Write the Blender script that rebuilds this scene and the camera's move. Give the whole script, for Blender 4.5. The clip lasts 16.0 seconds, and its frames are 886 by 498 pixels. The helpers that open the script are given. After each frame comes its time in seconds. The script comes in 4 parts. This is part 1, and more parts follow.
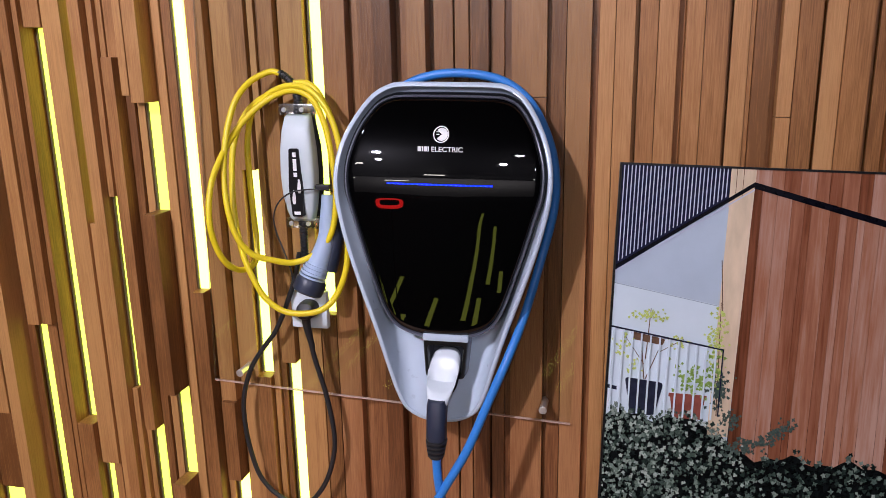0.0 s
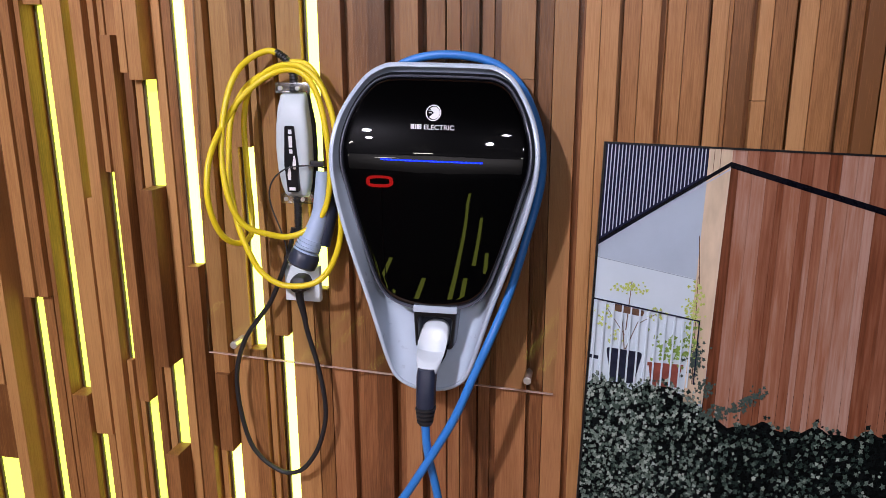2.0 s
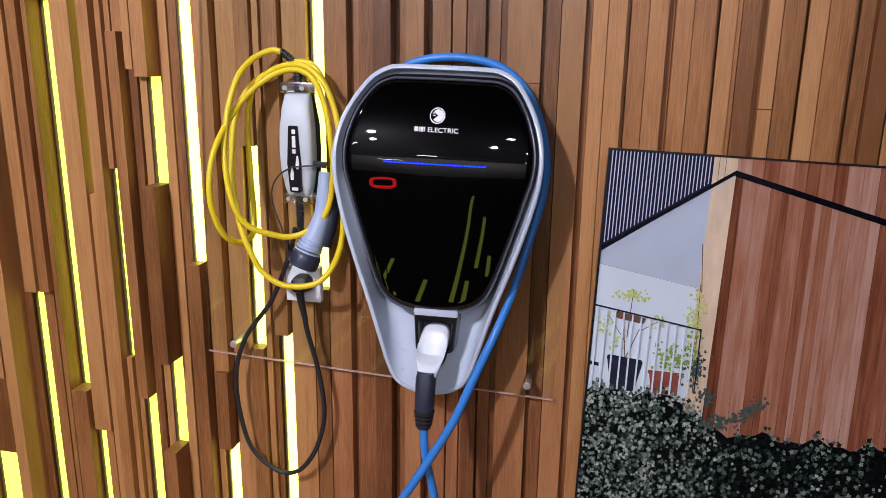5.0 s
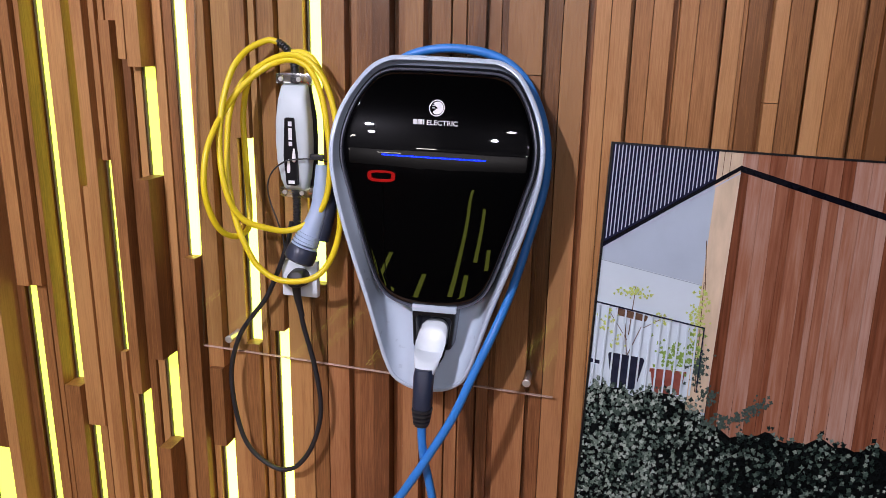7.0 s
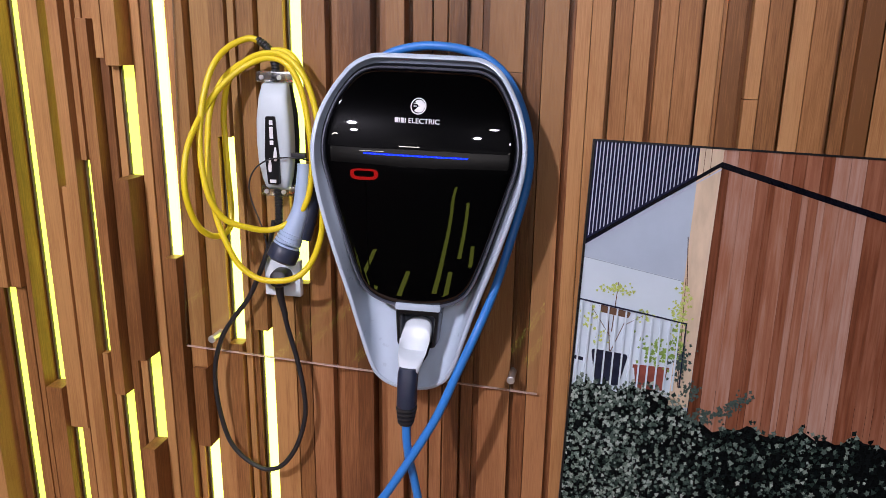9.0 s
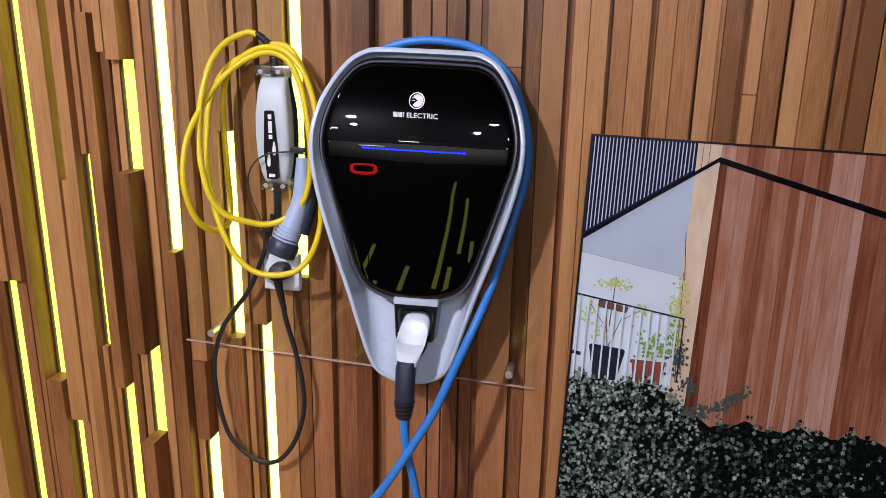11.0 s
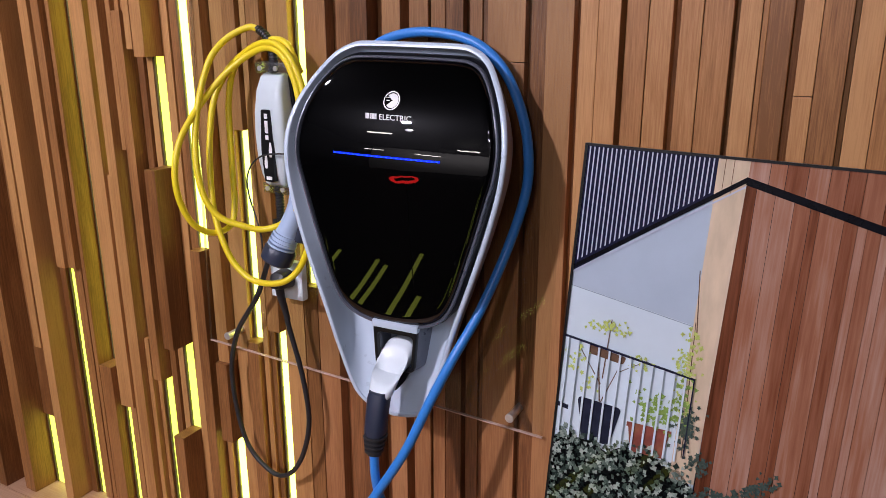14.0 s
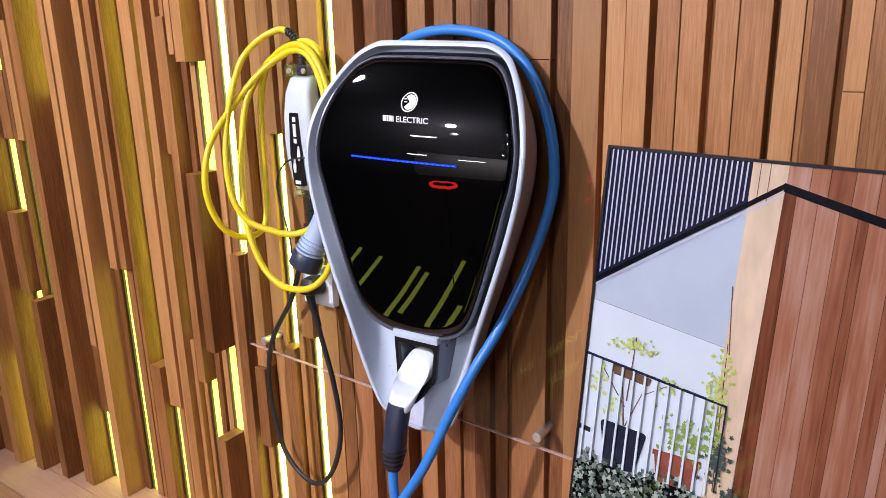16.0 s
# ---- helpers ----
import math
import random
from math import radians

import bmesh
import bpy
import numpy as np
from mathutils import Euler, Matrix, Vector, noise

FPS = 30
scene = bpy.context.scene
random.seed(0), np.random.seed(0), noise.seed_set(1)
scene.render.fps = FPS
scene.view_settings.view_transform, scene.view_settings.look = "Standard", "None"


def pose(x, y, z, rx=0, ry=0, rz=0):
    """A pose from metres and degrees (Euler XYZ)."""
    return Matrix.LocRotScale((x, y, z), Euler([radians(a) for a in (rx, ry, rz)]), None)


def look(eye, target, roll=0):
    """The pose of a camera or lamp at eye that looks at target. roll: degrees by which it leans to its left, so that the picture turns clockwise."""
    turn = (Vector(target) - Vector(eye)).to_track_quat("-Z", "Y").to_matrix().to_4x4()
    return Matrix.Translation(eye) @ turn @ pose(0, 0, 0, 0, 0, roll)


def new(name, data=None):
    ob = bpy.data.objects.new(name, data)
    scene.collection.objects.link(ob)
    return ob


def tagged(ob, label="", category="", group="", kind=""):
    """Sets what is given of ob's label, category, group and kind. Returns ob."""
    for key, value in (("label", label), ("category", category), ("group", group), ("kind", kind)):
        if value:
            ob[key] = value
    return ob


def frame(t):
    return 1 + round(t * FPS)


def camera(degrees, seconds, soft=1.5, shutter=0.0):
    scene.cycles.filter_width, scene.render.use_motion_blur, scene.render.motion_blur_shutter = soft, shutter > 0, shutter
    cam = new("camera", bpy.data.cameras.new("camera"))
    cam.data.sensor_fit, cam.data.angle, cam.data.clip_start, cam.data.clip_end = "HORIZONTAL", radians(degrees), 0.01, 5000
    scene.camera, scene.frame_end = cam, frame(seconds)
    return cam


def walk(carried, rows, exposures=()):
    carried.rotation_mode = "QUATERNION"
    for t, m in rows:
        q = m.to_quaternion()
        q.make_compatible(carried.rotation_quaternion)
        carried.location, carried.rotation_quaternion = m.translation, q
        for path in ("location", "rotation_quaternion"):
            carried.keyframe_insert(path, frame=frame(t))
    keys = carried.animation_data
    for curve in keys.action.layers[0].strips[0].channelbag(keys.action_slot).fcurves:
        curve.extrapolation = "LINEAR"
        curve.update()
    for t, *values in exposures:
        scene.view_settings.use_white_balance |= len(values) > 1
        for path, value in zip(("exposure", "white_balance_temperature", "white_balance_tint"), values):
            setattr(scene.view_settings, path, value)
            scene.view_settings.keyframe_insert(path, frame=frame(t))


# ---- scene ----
cam = camera(60.6, 16.0, soft=0.8)
PATH = [
    (0, (-0.0010, -0.1458, 1.3636), (-0.4529, 1.7418, 0.8811), -1.06),
    (0.5, (-0.0040, -0.1884, 1.3449), (-0.3942, 1.7051, 0.8326), -0.32),
    (1, (-0.0060, -0.2070, 1.3504), (-0.3741, 1.6924, 0.8437), 0.03),
    (1.5, (0.0060, -0.2090, 1.3506), (-0.4011, 1.6810, 0.8386), -0.66),
    (2, (-0.0060, -0.2177, 1.3422), (-0.4069, 1.6766, 0.8411), -0.15),
    (2.5, (0.0150, -0.2083, 1.3465), (-0.3941, 1.6750, 0.8120), 0.03),
    (3, (0.0120, -0.2081, 1.3364), (-0.3810, 1.6800, 0.8067), 0.47),
    (3.5, (0.0120, -0.2072, 1.3354), (-0.3990, 1.6855, 0.8363), 0.23),
    (4, (0.0020, -0.2095, 1.3446), (-0.4030, 1.6842, 0.8444), 0.85),
    (6.3, (-0.0050, -0.1990, 1.3498), (-0.4220, 1.6900, 0.8420), 0.82),
    (6.5, (0.0000, -0.1871, 1.3488), (-0.4219, 1.7004, 0.8392), 1.30),
    (7, (-0.0090, -0.1802, 1.3473), (-0.4161, 1.7069, 0.8246), 1.14),
    (7.5, (-0.0050, -0.1828, 1.3515), (-0.4250, 1.7009, 0.8271), 0.40),
    (8, (-0.0140, -0.1837, 1.3536), (-0.3890, 1.7072, 0.8206), 0.71),
    (8.5, (-0.0100, -0.1776, 1.3541), (-0.3780, 1.7132, 0.8161), 0.72),
    (9, (-0.0040, -0.1745, 1.3549), (-0.3740, 1.7161, 0.8179), 0.92),
    (11.5, (0.0080, -0.1769, 1.3510), (-0.3700, 1.7089, 0.8024), 1.00),
    (12, (0.0130, -0.1791, 1.3482), (-0.3729, 1.7110, 0.8203), 0.98),
    (12.5, (0.0300, -0.1617, 1.3528), (-0.3891, 1.7209, 0.8234), 0.41),
    (13, (0.0870, -0.0957, 1.3627), (-0.4399, 1.7537, 0.8130), -0.76),
    (13.5, (0.2150, 0.0432, 1.3558), (-0.5240, 1.8093, 0.7774), -0.38),
    (14, (0.3570, 0.1568, 1.3468), (-0.5471, 1.8501, 0.7852), -0.07),
    (14.5, (0.4140, 0.2151, 1.3483), (-0.5869, 1.8542, 0.7900), -0.50),
    (15, (0.4300, 0.2451, 1.3469), (-0.6513, 1.8340, 0.7934), -1.39),
    (15.5, (0.4300, 0.2588, 1.3418), (-0.6719, 1.8369, 0.7984), -0.93),
    (16, (0.4300, 0.2764, 1.3364), (-0.6818, 1.8447, 0.7847), -1.36),
]
walk(cam, [(t, look(eye, target, roll)) for t, eye, target, roll in PATH],
     [(0, 0.0), (14, 0.0), (14.5, 0.08), (15, 0.25), (15.5, 0.42), (16, 0.52)])

# ---- world and lights ----
world = bpy.data.worlds.new("world")
world.use_nodes = True
scene.world = world
world.node_tree.nodes["Background"].inputs[0].default_value = (0.75, 0.82, 1.0, 1)
world.node_tree.nodes["Background"].inputs[1].default_value = 0.03


def spot_lamp(eye, target, watts, degrees, size=0.06, colour=(1.02, 0.955, 1.17)):
    data = bpy.data.lights.new("spot_light", "SPOT")
    data.energy, data.spot_size, data.spot_blend = watts, radians(degrees), 0.75
    data.shadow_soft_size, data.color = size, colour
    ob = new("spot_light", data)
    ob.matrix_world = look(eye, target)
    return ob


def fill_lamp(eye, target, watts, w, h, colour=(1.0, 0.96, 0.92)):
    data = bpy.data.lights.new("far_wall_fill", "AREA")
    data.energy, data.shape, data.size, data.size_y, data.color = watts, "RECTANGLE", w, h, colour
    ob = new("far_wall_fill", data)
    ob.matrix_world = look(eye, target)
    return ob


SPOTS = [
    ((-1.42, -1.60, 2.90), (-0.52, 1.35, 0.80), 360, 56),
    ((0.44, -2.70, 2.90), (0.80, 1.35, 0.85), 80, 44),
    ((-1.86, 0.60, 2.88), (-1.15, 1.40, 0.70), 20, 75),
    ((-1.60, -2.50, 2.90), (-1.55, 1.35, 0.60), 30, 40),
    # no known lamp: fill added to brighten the right-facing sides of the left slats
    ((1.70, -3.00, 2.90), (-1.65, 1.40, 0.65), 190, 28),
    ((0.49, -1.62, 2.90), (1.00, 1.35, 1.25), 15, 50),
]
for eye, target, watts, degrees in SPOTS:
    spot_lamp(Vector(eye) + 0.10 * (Vector(target) - Vector(eye)).normalized(), target, watts, degrees)
# added fill on the far wall, so the acrylic mirrors a pale haze
fill_lamp((-0.4, -5.6, 3.0), (-0.4, -7.0, 1.9), 120, 5.5, 0.3)

# ---- materials ----


def make_mat(name):
    m = bpy.data.materials.new(name)
    m.use_nodes = True
    nt = m.node_tree
    return m, nt, nt.nodes["Principled BSDF"]


def link(nt, a, b):
    nt.links.new(a, b)


def math_node(nt, op, a, b=None):
    n = nt.nodes.new("ShaderNodeMath")
    n.operation = op
    for i, v in enumerate((a, b)):
        if v is None:
            continue
        if isinstance(v, (int, float)):
            n.inputs[i].default_value = v
        else:
            link(nt, v, n.inputs[i])
    return n.outputs[0]


def ramp_node(nt, fac, stops):
    n = nt.nodes.new("ShaderNodeValToRGB")
    els = n.color_ramp.elements
    while len(els) < len(stops):
        els.new(0.5)
    for e, (p, c) in zip(els, stops):
        e.position, e.color = p, (*c, 1)
    link(nt, fac, n.inputs[0])
    return n.outputs[0]


def noise_node(nt, vec, scale, detail=3.0, rough=0.55):
    n = nt.nodes.new("ShaderNodeTexNoise")
    n.inputs["Scale"].default_value = scale
    n.inputs["Detail"].default_value = detail
    n.inputs["Roughness"].default_value = rough
    if vec is not None:
        link(nt, vec, n.inputs["Vector"])
    return n.outputs["Fac"]


def coords(nt, scale=(1, 1, 1), shift=None):
    tc = nt.nodes.new("ShaderNodeTexCoord")
    mp = nt.nodes.new("ShaderNodeMapping")
    mp.inputs["Scale"].default_value = scale
    link(nt, tc.outputs["Object"], mp.inputs["Vector"])
    if shift is not None:
        cx = nt.nodes.new("ShaderNodeCombineXYZ")
        for i in range(3):
            link(nt, shift, cx.inputs[i])
        link(nt, cx.outputs[0], mp.inputs["Location"])
    return mp.outputs[0]


def bump(nt, bsdf, height, strength, distance=0.002):
    b = nt.nodes.new("ShaderNodeBump")
    b.inputs["Strength"].default_value = strength
    b.inputs["Distance"].default_value = distance
    link(nt, height, b.inputs["Height"])
    link(nt, b.outputs[0], bsdf.inputs["Normal"])


def wood(name, dark, mid, light, rough=0.5, along="z"):
    """Oiled timber: fine grain along the piece, broad figure, a tone of its own for each piece."""
    m, nt, bs = make_mat(name)
    info = nt.nodes.new("ShaderNodeObjectInfo").outputs["Random"]
    sh = math_node(nt, "MULTIPLY", info, 37.0)
    s = (1, 1, 0.035) if along == "z" else (0.035, 1, 1)
    fine = noise_node(nt, coords(nt, s, sh), 420, 4, 0.65)
    broad = noise_node(nt, coords(nt, (1, 1, 0.12) if along == "z" else (0.12, 1, 1), sh), 28, 3, 0.6)
    spots = noise_node(nt, coords(nt, (1, 1, 0.4), sh), 7, 2, 0.5)
    tone = math_node(nt, "ADD", math_node(nt, "MULTIPLY", fine, 0.62), math_node(nt, "MULTIPLY", broad, 0.34))
    tone = math_node(nt, "ADD", tone, math_node(nt, "MULTIPLY", math_node(nt, "SUBTRACT", info, 0.5), 0.42))
    tone = math_node(nt, "ADD", tone, math_node(nt, "MULTIPLY", math_node(nt, "SUBTRACT", spots, 0.5), 0.2))
    col = ramp_node(nt, tone, ((0.26, dark), (0.48, mid), (0.72, light)))
    link(nt, col, bs.inputs["Base Color"])
    r = math_node(nt, "ADD", math_node(nt, "MULTIPLY", fine, 0.25), rough - 0.12)
    link(nt, r, bs.inputs["Roughness"])
    bump(nt, bs, fine, 0.4, 0.001)
    return m


def paint(name, colour, rough=0.45, metallic=0.0, vary=0.08, bumps=0.05, scale=90, coat=0.0, spec=0.5):
    m, nt, bs = make_mat(name)
    v = noise_node(nt, coords(nt), scale, 4, 0.6)
    w = noise_node(nt, coords(nt), scale / 14, 3, 0.6)
    dark = tuple(c * (1 - vary) for c in colour)
    light = tuple(min(1, c * (1 + vary)) for c in colour)
    mixv = math_node(nt, "ADD", math_node(nt, "MULTIPLY", v, 0.5), math_node(nt, "MULTIPLY", w, 0.5))
    link(nt, ramp_node(nt, mixv, ((0.3, dark), (0.7, light))), bs.inputs["Base Color"])
    link(nt, math_node(nt, "ADD", math_node(nt, "MULTIPLY", w, 0.16), rough - 0.08), bs.inputs["Roughness"])
    bs.inputs["Metallic"].default_value = metallic
    bs.inputs["Specular IOR Level"].default_value = spec
    bs.inputs["Coat Weight"].default_value = coat
    bs.inputs["Coat Roughness"].default_value = 0.05
    if bumps:
        bump(nt, bs, v, bumps, 0.0006)
    return m


def glow(name, colour, strength):
    m, nt, bs = make_mat(name)
    bs.inputs["Base Color"].default_value = (*(0.8 * c for c in colour), 1)
    bs.inputs["Emission Color"].default_value = (*colour, 1)
    bs.inputs["Emission Strength"].default_value = strength
    return m


def clear(name, tint=(0.96, 0.98, 0.97), rough=0.0, ior=1.49, mixed=0.0):
    """Clear acrylic: thin, so light goes straight through, with a Fresnel sheen and faint smears."""
    m, nt, bs = make_mat(name)
    nt.nodes.remove(bs)
    tr = nt.nodes.new("ShaderNodeBsdfTransparent")
    tr.inputs[0].default_value = (*tint, 1)
    gl = nt.nodes.new("ShaderNodeBsdfGlossy")
    gl.inputs["Roughness"].default_value = rough
    lw = nt.nodes.new("ShaderNodeLayerWeight")
    lw.inputs["Blend"].default_value = 0.5
    base = ((ior - 1) / (ior + 1)) ** 2 * 0.75 + mixed
    mx = nt.nodes.new("ShaderNodeMixShader")
    link(nt, math_node(nt, "ADD", math_node(nt, "MULTIPLY", math_node(nt, "POWER", lw.outputs["Facing"], 5.0), 0.9), base), mx.inputs[0])
    link(nt, tr.outputs[0], mx.inputs[1])
    link(nt, gl.outputs[0], mx.inputs[2])
    link(nt, mx.outputs[0], nt.nodes["Material Output"].inputs["Surface"])
    return m


M_CENTRE = wood("brown_cedar_plank", (0.13, 0.044, 0.012), (0.295, 0.118, 0.042), (0.45, 0.210, 0.084), 0.42)
M_SLAT = wood("cedar_slat", (0.15, 0.055, 0.013), (0.32, 0.140, 0.042), (0.48, 0.245, 0.083), 0.5)
M_PLANK = wood("oak_plank", (0.19, 0.072, 0.016), (0.38, 0.165, 0.050), (0.53, 0.272, 0.102), 0.46)
M_FLOOR = wood("oak_floor", (0.30, 0.15, 0.07), (0.48, 0.27, 0.15), (0.6, 0.38, 0.24), 0.4, "x")
M_BACK = paint("dark_backing", (0.05, 0.025, 0.014), 0.8)
M_GLOW = glow("lime_diffuser", (0.88, 1.0, 0.17), 4.4)
M_GLOWFAR = glow("lime_diffuser_dim", (0.84, 1.0, 0.12), 1.8)
M_PROFILE = paint("bronze_profile", (0.10, 0.075, 0.03), 0.5)
M_SILVER = paint("silver_lacquer", (0.55, 0.65, 0.75), 0.3, 0.05, 0.03, 0.02, 700, coat=0.25)
M_DARKRIM = paint("graphite_plastic", (0.006, 0.006, 0.008), 0.2, 0.0, 0.05, 0.0, 500)
M_BEZEL = paint("grey_bezel", (0.11, 0.12, 0.15), 0.3, 0.2, 0.03, 0.0, 500)
M_SIDE = paint("taupe_plastic", (0.36, 0.34, 0.32), 0.42, 0.1, 0.05, 0.03, 600)
M_RUBBER = paint("black_rubber", (0.016, 0.016, 0.018), 0.5, 0, 0.2, 0.1, 400)
M_BLACK = paint("black_plastic", (0.007, 0.007, 0.008), 0.35, 0, 0.2, 0.05, 500, spec=0.3)
M_WHITE = paint("white_plastic", (0.70, 0.77, 0.80), 0.35, 0, 0.03, 0.02, 500, coat=0.1)
M_LIGHTGREY = paint("light_grey_plastic", (0.54, 0.61, 0.63), 0.42, 0, 0.04, 0.05, 500)
M_BLUEGREY = paint("blue_grey_plastic", (0.36, 0.46, 0.62), 0.42, 0, 0.06, 0.05, 500)
M_NAVY = paint("dark_navy_plastic", (0.022, 0.03, 0.055), 0.42, 0, 0.15, 0.08, 500)
M_YELLOW = paint("yellow_cable_sheath", (0.80, 0.62, 0.015), 0.4, 0, 0.07, 0.05, 250)
M_BLUE = paint("blue_cable_sheath", (0.035, 0.23, 0.66), 0.38, 0, 0.1, 0.06, 250)
M_INK = paint("white_print", (0.86, 0.86, 0.86), 0.5, 0, 0.02, 0)
M_STEEL = paint("brushed_steel", (0.72, 0.70, 0.68), 0.38, 0.8, 0.08, 0.05, 300)
M_CLEAR = clear("clear_acrylic", mixed=-0.016)
M_CLIP = clear("clear_moulded_plastic", (0.88, 0.90, 0.90), 0.25, 1.5, 0.26)
M_EDGE = paint("acrylic_edge_lit", (0.62, 0.42, 0.34), 0.2, 0, 0.1, 0, spec=0.8)
M_LED = glow("blue_led", (0.0, 0.015, 1.0), 2.2)
M_LEDDOT = glow("blue_led_dot", (0.01, 0.07, 1.0), 2.6)
M_RED = glow("red_neon", (1.0, 0.02, 0.02), 8.0)
M_FLOORGLOW = glow("lime_floor_strip", (0.85, 0.95, 0.15), 1.5)
M_LAMP = glow("lamp_face", (1.0, 0.95, 0.88), 30.0)
M_ROOM = paint("charcoal_room_paint", (0.025, 0.025, 0.03), 0.7)
M_FARWALL = paint("pale_grey_room_paint", (0.45, 0.43, 0.47), 0.7)
M_ROOMFLOOR = paint("dark_tile", (0.02, 0.02, 0.023), 0.75, spec=0.2)


def gloss_black():
    m, nt, bs = make_mat("piano_black_glass")
    smear = noise_node(nt, coords(nt, (1, 1, 3)), 30, 6, 0.7)
    bs.inputs["Base Color"].default_value = (0.0006, 0.0006, 0.0008, 1)
    bs.inputs["Coat Weight"].default_value = 0.045
    bs.inputs["Coat Roughness"].default_value = 0.34
    link(nt, math_node(nt, "MULTIPLY", math_node(nt, "POWER", smear, 3.0), 0.12), bs.inputs["Roughness"])
    bs.inputs["IOR"].default_value = 1.52
    return m


M_GLASS = gloss_black()

# ---- mesh tools ----


def mesh_of(name, bm, material, smooth=False):
    me = bpy.data.meshes.new(name)
    bmesh.ops.recalc_face_normals(bm, faces=bm.faces)
    bm.to_mesh(me)
    bm.free()
    me.materials.append(material)
    if smooth:
        for p in me.polygons:
            p.use_smooth = True
        me.set_sharp_from_angle(angle=radians(38))
    return me


def part(name, bm, material, parent=None, label="", smooth=False):
    ob = new(name, mesh_of(name, bm, material, smooth))
    if parent is not None:
        ob.parent = parent
    if label:
        ob["label"] = label
    return ob


def thing(name, label, category, group="", kind=""):
    return tagged(new(name), label, category, group, kind)


def add_box(bm, x0, x1, y0, y1, z0, z1, bevel=0.0):
    r = bmesh.ops.create_cube(bm, size=1.0)
    m = Matrix.Translation(((x0 + x1) / 2, (y0 + y1) / 2, (z0 + z1) / 2)) @ Matrix.Diagonal((x1 - x0, y1 - y0, z1 - z0, 1))
    bmesh.ops.transform(bm, matrix=m, verts=r["verts"])
    if bevel:
        edges = list({e for v in r["verts"] for e in v.link_edges})
        bmesh.ops.bevel(bm, geom=edges, offset=bevel, segments=2, affect="EDGES", profile=0.6)


def box_bm(*a, **k):
    bm = bmesh.new()
    add_box(bm, *a, **k)
    return bm


def spline(points, step=8):
    """A Catmull-Rom line through the points."""
    p = [Vector(q) for q in points]
    p = [2 * p[0] - p[1]] + p + [2 * p[-1] - p[-2]]
    out = []
    for i in range(1, len(p) - 2):
        a, b, c, d = p[i - 1:i + 3]
        for k in range(step):
            t = k / step
            out.append(0.5 * ((2 * b) + (c - a) * t + (2 * a - 5 * b + 4 * c - d) * t * t + (3 * b - a - 3 * c + d) * t ** 3))
    out.append(p[-2])
    return out


def add_tube(bm, line, radius, sides=12, caps=True):
    """A tube along a line; radius is a number or a function of 0..1 along it."""
    n = len(line)
    tangents = [(line[min(i + 1, n - 1)] - line[max(i - 1, 0)]).normalized() for i in range(n)]
    up = Vector((0, 1, 0)) if abs(tangents[0].y) < 0.9 else Vector((1, 0, 0))
    rings = []
    for i, (p, t) in enumerate(zip(line, tangents)):
        side = up.cross(t).normalized()
        up = t.cross(side).normalized()
        r = radius(i / (n - 1)) if callable(radius) else radius
        rings.append([bm.verts.new(p + r * (math.cos(a) * side + math.sin(a) * up)) for a in (2 * math.pi * k / sides for k in range(sides))])
    for a, b in zip(rings, rings[1:]):
        for k in range(sides):
            bm.faces.new((a[k], a[(k + 1) % sides], b[(k + 1) % sides], b[k]))
    if caps:
        bm.faces.new(rings[0])
        bm.faces.new(rings[-1])


def tube_bm(points, radius, sides=12, step=8, caps=True):
    bm = bmesh.new()
    add_tube(bm, spline(points, step) if len(points) > 2 else [Vector(q) for q in points], radius, sides, caps)
    return bm


def add_rings(bm, rings, cap_first=False, cap_last=False):
    vs = [[bm.verts.new(p) for p in r] for r in rings]
    n = len(vs[0])
    for a, b in zip(vs, vs[1:]):
        for k in range(n):
            bm.faces.new((a[k], a[(k + 1) % n], b[(k + 1) % n], b[k]))
    if cap_first:
        bm.faces.new(vs[0])
    if cap_last:
        bm.faces.new(vs[-1])


def prism_bm(poly, y0, y1):
    """A flat piece with the outline poly in x and z, from y0 to y1."""
    bm = bmesh.new()
    add_rings(bm, [[Vector((x, y0, z)) for x, z in poly], [Vector((x, y1, z)) for x, z in poly]], True, True)
    return bm


def rounded(poly, r, seg=5):
    """The outline with its corners rounded."""
    out = []
    n = len(poly)
    for i in range(n):
        a, b, c = (Vector(poly[(i + k) % n]) for k in (-1, 0, 1))
        ra = min(r, (a - b).length * 0.45, (c - b).length * 0.45)
        p, q = b + (a - b).normalized() * ra, b + (c - b).normalized() * ra
        for k in range(seg + 1):
            t = k / seg
            out.append(tuple((1 - t) ** 2 * p + 2 * t * (1 - t) * b + t * t * q))
    return out


# ---- the room ----
def bend(x):
    """The feature wall swings forward at its far end."""
    return -0.17 * max(0.0, -1.08 - x)


LIT = 1.43  # face of the diffusers
floor_bm = box_bm(-4.2, 3.2, -7.0, 1.9, -0.12, 0.0)
floor = tagged(part("floor", floor_bm, M_ROOMFLOOR), "dark polished tile floor of a showroom", "floor", kind="structure")
tagged(part("ceiling", box_bm(-4.2, 3.2, -7.0, 1.9, 3.1, 3.2), M_ROOM), "dark painted showroom ceiling", "ceiling", kind="structure")
# unseen; kept pale as a reflector for the veil on the acrylic
tagged(part("wall_south", box_bm(-4.2, 3.2, -7.1, -7.0, 0, 3.1), M_FARWALL), "unseen showroom wall, made pale for the haze mirrored in the acrylic", "wall", kind="structure")
tagged(part("wall_west", box_bm(-4.3, -4.2, -7.0, 1.9, 0, 3.1), M_ROOM), "dark painted showroom wall", "wall", kind="structure")
tagged(part("wall_east", box_bm(3.2, 3.3, -7.0, 1.9, 0, 3.1), M_ROOM), "dark painted showroom wall", "wall", kind="structure")

